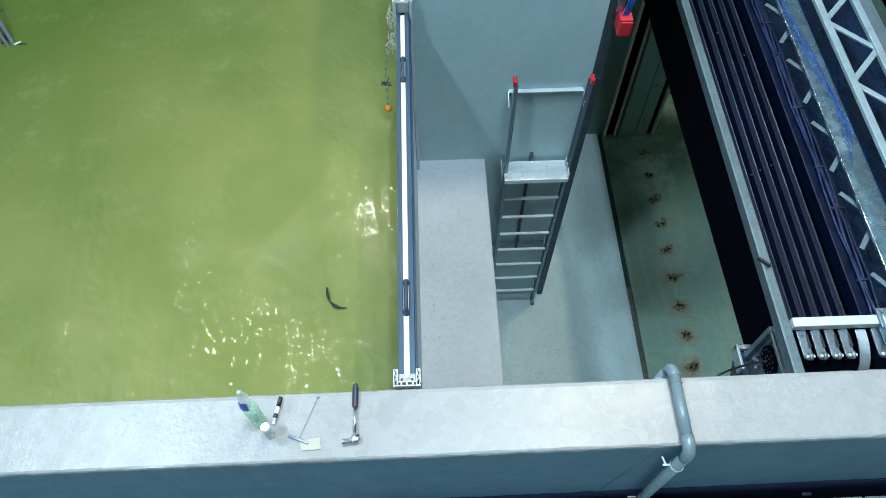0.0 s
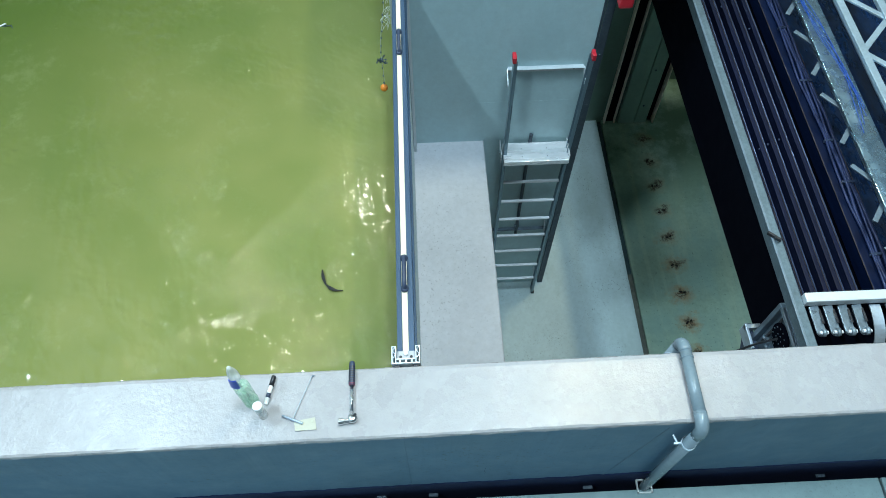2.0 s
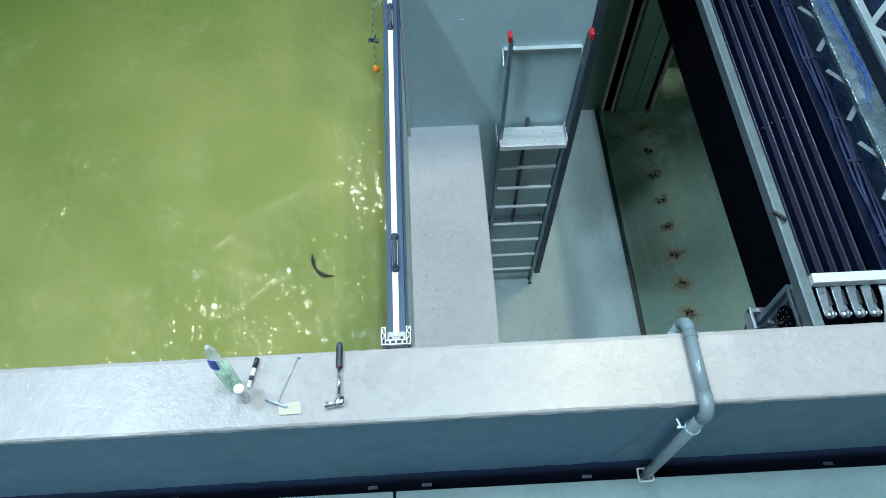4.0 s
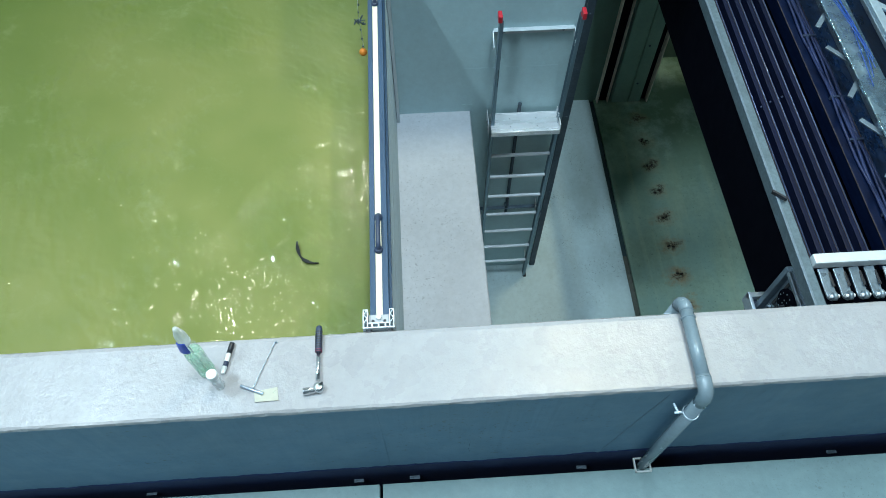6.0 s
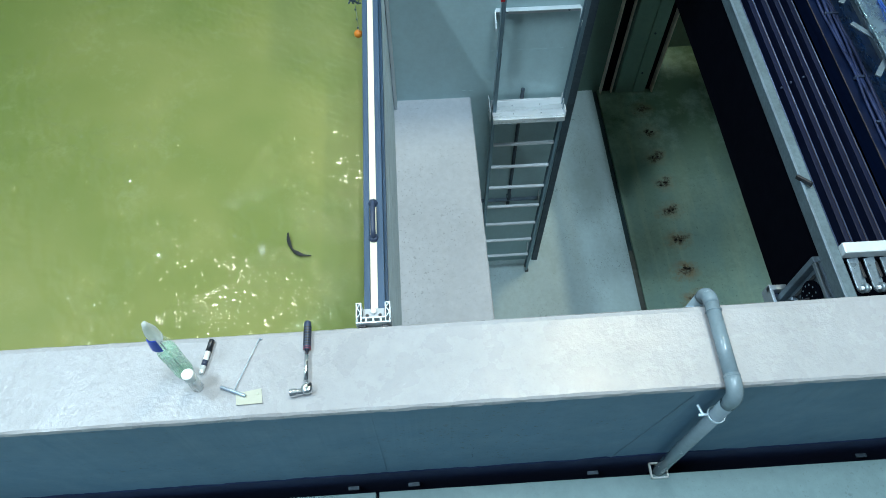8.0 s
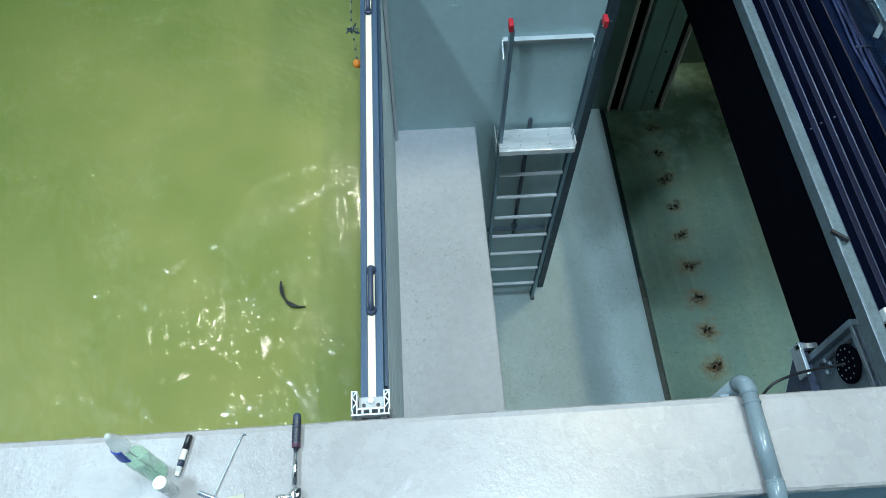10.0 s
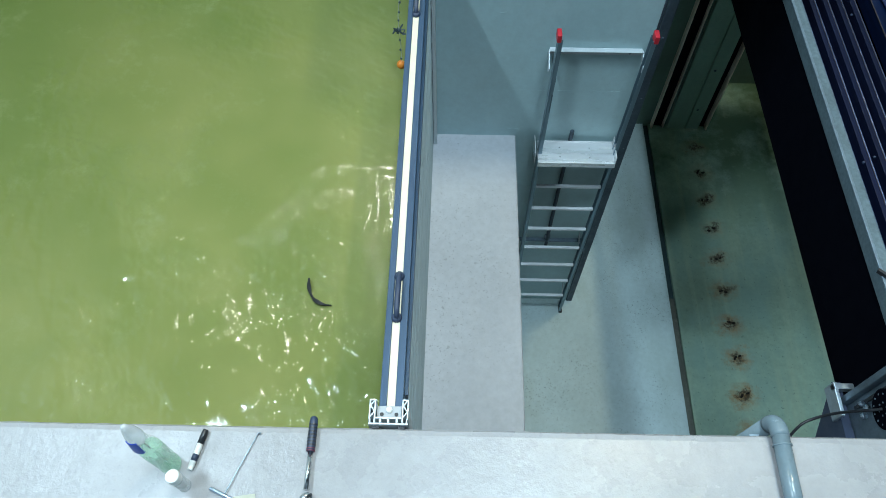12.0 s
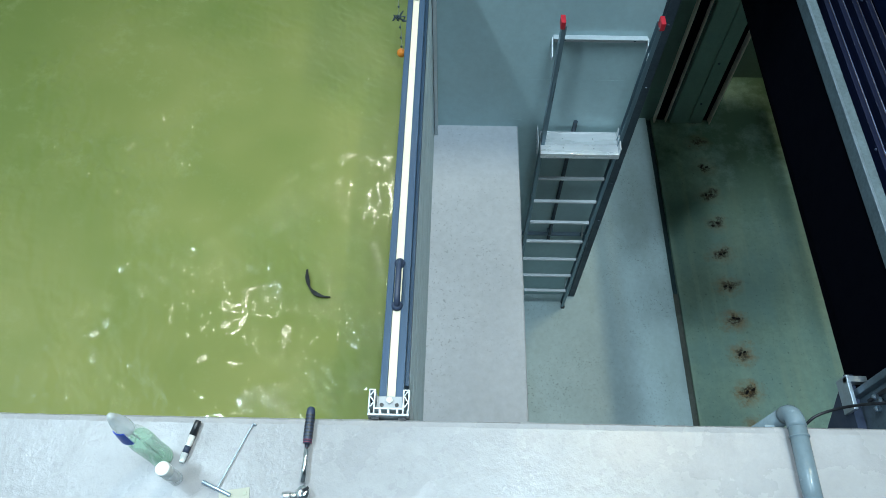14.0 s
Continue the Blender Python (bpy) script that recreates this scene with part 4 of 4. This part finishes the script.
# ---- machine with rubber strips, over the channel ----
def strip_machine():
    root = thing("strip_machine", "steel-framed machine with long black rubber strips", "machine")
    y0, y1 = 1.0, 5.0
    beam = part("side_beam", box(1.568, 1.620, 0.93, y1, 0.19, 0.252, 0.004), BEAMSTEEL, root, "dull blue-grey steel side beam")
    part("flange", box(1.566, 1.578, 0.93, y1, 0.252, 0.260, 0.002), DULLSTEEL, beam)
    part("peg", bar((1.556, 1.60, 0.262), (1.60, 1.545, 0.275), 0.012, 0.02, None, (0, 0, 1), 0.002), BLACK, beam, "black locking peg")
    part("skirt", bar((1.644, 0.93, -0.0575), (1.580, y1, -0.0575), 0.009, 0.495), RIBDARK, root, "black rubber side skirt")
    # black sheet and hanging panel added to make the shade under the machine
    part("shade_sheet", box(1.650, 2.95, y0 - 0.1, y1, -0.02, 0.0), RIBDARK, root, "black sheet added for shade under machine")
    part("dark_backing", box(1.94, 1.96, 1.05, y1, -0.9, -0.02), RIBDARK, root, "black panel added for shade under machine")
    for k in range(5):
        x = 1.662 + k * 0.0665
        strip = part("strip", box(x, x + 0.022, 1.30, y1, 0.06, 0.150, 0.0025), BELT, root, "long flat grey-violet rubber strip")
        part("edge_trim", box(x + 0.0225, x + 0.0235, 1.30, y1, 0.10, 0.1515), WORNEDGE, strip, "thin worn edge")
        part("trough", box(x + 0.024, x + 0.064, 1.30, y1, 0.05, 0.095), RIB, strip, "deep navy trough between strips")
        # the highlight line beside each strip, modelled as a pale wire
        part("lip", tube([(x + 0.047, 1.30, 0.121), (x + 0.047, y1, 0.121)], 0.0032, 6), LIP, strip, "thin blue-grey wire drawn for the edge highlight", True)
        part("lip_base", box(x + 0.045, x + 0.049, 1.30, y1, 0.095, 0.118), RIB, strip)
        teeth = bmesh.new()
        for j in range(40):
            y = 1.31 + j * 0.014
            box(x + 0.050, x + 0.062, y, y + 0.006, 0.0945, 0.104, 0, teeth)
        part("teeth", teeth, LIP, strip, "row of short teeth")
    for x, y in ((1.775, 2.22), (1.72, 2.19), (1.845, 2.25), (1.79, 3.3), (1.91, 3.1)):
        part("bolt", lathe([(0.006, 0), (0.004, 0.006)], 8, pose(x, y, 0.148)), NAVY, root)
    part("side_strip", box(2.035, 2.14, 1.28, y1, 0.06, 0.15, 0.004), RIB, root, "blue-black side strip")
    part("edge_trim", box(2.0325, 2.0340, 1.28, y1, 0.147, 0.1525), WORNEDGE, root, "thin worn brown edge")
    part("edge_trim", box(2.1525, 2.1540, 1.28, y1, 0.145, 0.150), WORNEDGE, root, "thin worn brown edge")
    part("cover_sheet", box(2.16, 2.80, 1.28, y1, 0.085, 0.10, 0.002), NAVYSHEET, root, "dark blue glossy cover sheet under truss")
    cross = part("cross_beam", box(1.621, 2.30, 1.215, 1.263, 0.234, 0.282, 0.006), ALUWHITE, root, "white metal cross beam")
    part("fitting", box(2.02, 2.16, 1.19, 1.29, 0.282, 0.295, 0.003), DULLSTEEL, cross)
    part("fitting", box(2.03, 2.06, 1.02, 1.25, 0.25, 0.31, 0.004), STEEL, cross, "steel side arm")
    for x in (2.04, 2.12):
        part("bolt", lathe([(0.009, 0), (0.007, 0.01)], 6, pose(x, 1.27, 0.294)), STEEL, cross)
    for k in range(5):
        x = 1.668 + k * 0.066 + (0.09 if k == 4 else 0)
        bm = bar((x, 1.215, 0.232), (x + 0.014, 1.10, 0.205), 0.044, 0.008, None, (0, 0, 1), 0.002)
        lathe([(0.022, -0.004), (0.022, 0.004)], 16, pose(x + 0.0145, 1.098, 0.205, 12, 0, 0), bm)
        arm = part("roller_arm", bm, ARMSTEEL, root, "flat steel roller arm with rounded end")
        part("slot", box(x + 0.020, x + 0.030, 1.13, 1.20, 0.226, 0.231, 0.001), BLACK, arm, "black slot")
        part("roller", lathe([(0.012, -0.008), (0.0195, -0.007), (0.0195, 0.007), (0.012, 0.008)], 20, pose(x + 0.014, 1.088, 0.222, 0, 90, 0)), ARMSTEEL, arm, "steel roller", True)
        part("pin", tube([(x - 0.006, 1.088, 0.222), (x + 0.034, 1.088, 0.222)], 0.008, 10), RUNG, arm)
    own, last = bmesh.new(), None
    for k in range(11):
        a = k * 0.136
        y, z = 1.21 - 0.18 * math.sin(a), 0.235 - 0.12 * (1 - math.cos(a))
        row = [own.verts.new(p) for p in ((1.925, y, z), (1.975, y, z), (1.975, y, z - 0.006), (1.925, y, z - 0.006))]
        for i in range(4 if last else 0):
            own.faces.new((last[i], last[(i + 1) % 4], row[(i + 1) % 4], row[i]))
        last = row
    part("guide_plate", own, ALU, root, "curved pale guide plate")
    for k in range(4):
        x = 2.078 + 0.0175 * k
        pts = [(x + 0.004 * math.sin(i * 0.45 + 1.7 * k) + 0.0016 * math.sin(i * 1.3 + k), 1.30 + i * 0.06, 0.166 + 0.006 * math.sin(i * 0.5 + 2 * k)) for i in range(62)]
        part("hose", tube(pts, 0.0085 if k % 2 else 0.0065, 8), HOSE, root, "dark blue hose", True)
    for k in range(9):
        y = 1.5 + k * 0.38 + 0.06 * math.sin(k * 2.1)
        part("cable_tie", box(2.072, 2.142, y, y + 0.014, 0.155, 0.178, 0.003), NAVY, root)


def motor_bracket():
    root = thing("motor_bracket", "grey steel end plate with black vented fan", "motor")
    x = 1.60
    part("plate", box(x + 0.008, x + 0.02, 0.95, 1.262, -0.33, 0.118, 0.002), DULLSTEEL, root)
    part("rim", box(x - 0.022, x + 0.014, 1.262, 1.29, -0.27, 0.13, 0.005), DULLSTEEL, root, "folded steel rim")
    part("rim", box(x - 0.022, x + 0.014, 0.95, 1.262, 0.112, 0.134, 0.004), STEEL, root, "bright folded rim")
    part("hinge", tube([(x - 0.012, 1.25, 0.155), (x - 0.012, 0.98, 0.155)], 0.008, 8), DARKSTEEL, root, "dark hinge rod")
    part("groove", box(x - 0.003, x + 0.001, 1.222, 1.236, -0.2, 0.07), BLACK, root)
    turn = pose(x, 1.16, 0.0, 0, -90, 0)
    fan = part("fan", lathe([(0.076, -0.002), (0.076, 0.010), (0.068, 0.014)], 28, turn), RIBDARK, root, "black round fan")
    for k in range(18):
        r = 0.024 if k < 6 else 0.057
        a = k * 1.0472 if k < 6 else k * 0.5236
        part("fan_hole", lathe([(0.004, 0), (0.0035, 0.001)], 6, turn @ pose(r * math.cos(a), r * math.sin(a), 0.0142)), DULLSTEEL, fan)
    part("clip", box(1.55, 1.63, 1.315, 1.340, -0.25, -0.215, 0.003), ALU, root, "bright steel clip")
    part("clip", box(1.55, 1.566, 1.205, 1.345, -0.30, -0.218, 0.003), ALU, root, "bright steel clip")
    outline = ((1.362, -0.262), (1.20, -0.50), (0.95, -0.50), (0.95, -0.262))
    bm = bmesh.new()
    sides = [[bm.verts.new((px, py, pz)) for py, pz in outline] for px in (1.568, 1.604)]
    for k in range(4):
        bm.faces.new((sides[0][k], sides[0][(k + 1) % 4], sides[1][(k + 1) % 4], sides[1][k]))
    bm.faces.new(sides[0])
    bm.faces.new(sides[1][::-1])
    part("side_cheek", bm, NAVY, root, "dark blue-grey slanted cheek plate")
    for y, z in ((1.20, -0.10), (1.225, -0.13), (1.18, -0.14)):
        part("bolt", lathe([(0.012, 0), (0.012, 0.014), (0.006, 0.022)], 6, pose(x, y, z, 0, -90, 0)), STEEL, root)
    pts = [(x - 0.016, 1.16, 0.0), (x - 0.05, 1.17, -0.05), (x - 0.06, 1.19, -0.12), (1.53, 1.22, -0.24), (1.48, 1.22, -0.31), (1.43, 1.20, -0.33), (1.39, 1.15, -0.40), (1.375, 1.05, -0.52), (1.375, 0.862, -0.62)]
    pts = [Vector(p) for p in pts]
    for _ in range(2):
        soft = [pts[0]]
        for p, q in zip(pts, pts[1:]):
            soft += [p.lerp(q, 0.25), p.lerp(q, 0.75)]
        pts = soft + [pts[-1]]
    part("cable", tube(pts, 0.006, 8), BLACK, root, "black cable", True)


def lattice_truss():
    root = thing("lattice_truss", "silver lattice truss with blue cables along it", "truss")
    y0, y1 = 1.3, 5.2
    z1, z0 = 0.505, 0.24
    for x, z in ((2.222, z1), (2.44, z1), (2.20, z0), (2.44, z0)):
        part("chord", box(x - 0.021, x + 0.021, y0, y1, z - 0.012, z + 0.012, 0.004), TRUSSMETAL, root)
    part("tray", box(2.082, 2.212, y0, y1, 0.365, 0.38, 0.004), TRAYMETAL, root, "shiny stainless cable tray")
    step = 0.235
    k, y = 0, y0 + 0.05
    while y + step < y1:
        a, b = (2.222, 2.44) if k % 2 else (2.44, 2.222)
        part("brace", bar((a, y, z1 - 0.004), (b, y + step, z1 - 0.004), 0.032, 0.012, None, (0, 0, 1), 0.003), TRUSSMETAL, root)
        a, b = (2.03, 2.105) if k % 2 else (2.105, 2.03)
        part("strut", bar((a, y, 0.345), (b, y + step * 0.42, 0.345), 0.026, 0.008, None, (0, 0, 1), 0.002), DULLSTEEL, root, "short grey strut")
        y += step
        k += 1
    for j in range(5):
        pts = []
        for i in range(46):
            y = 2.08 + 0.05 * j + i * 0.062
            sway = 0.034 * math.sin(y * 3.1 + 0.35 * j) + 0.012 * math.sin(y * 5.1 + 0.9 * j) + 0.003 * math.sin(y * 13 + 3 * j)
            pts.append((2.135 + sway, y, 0.387 + 0.006 * j + 0.004 * math.sin(y * 9 + j)))
        part("cable", tube(pts, 0.0022, 7), BLUE, root, "bright blue cable", True)
    part("side_plate", box(2.52, 2.62, y0, y1, 0.40, 0.42, 0.004), DULLSTEEL, root, "grey side plate")


strip_machine()
motor_bracket()
lattice_truss()
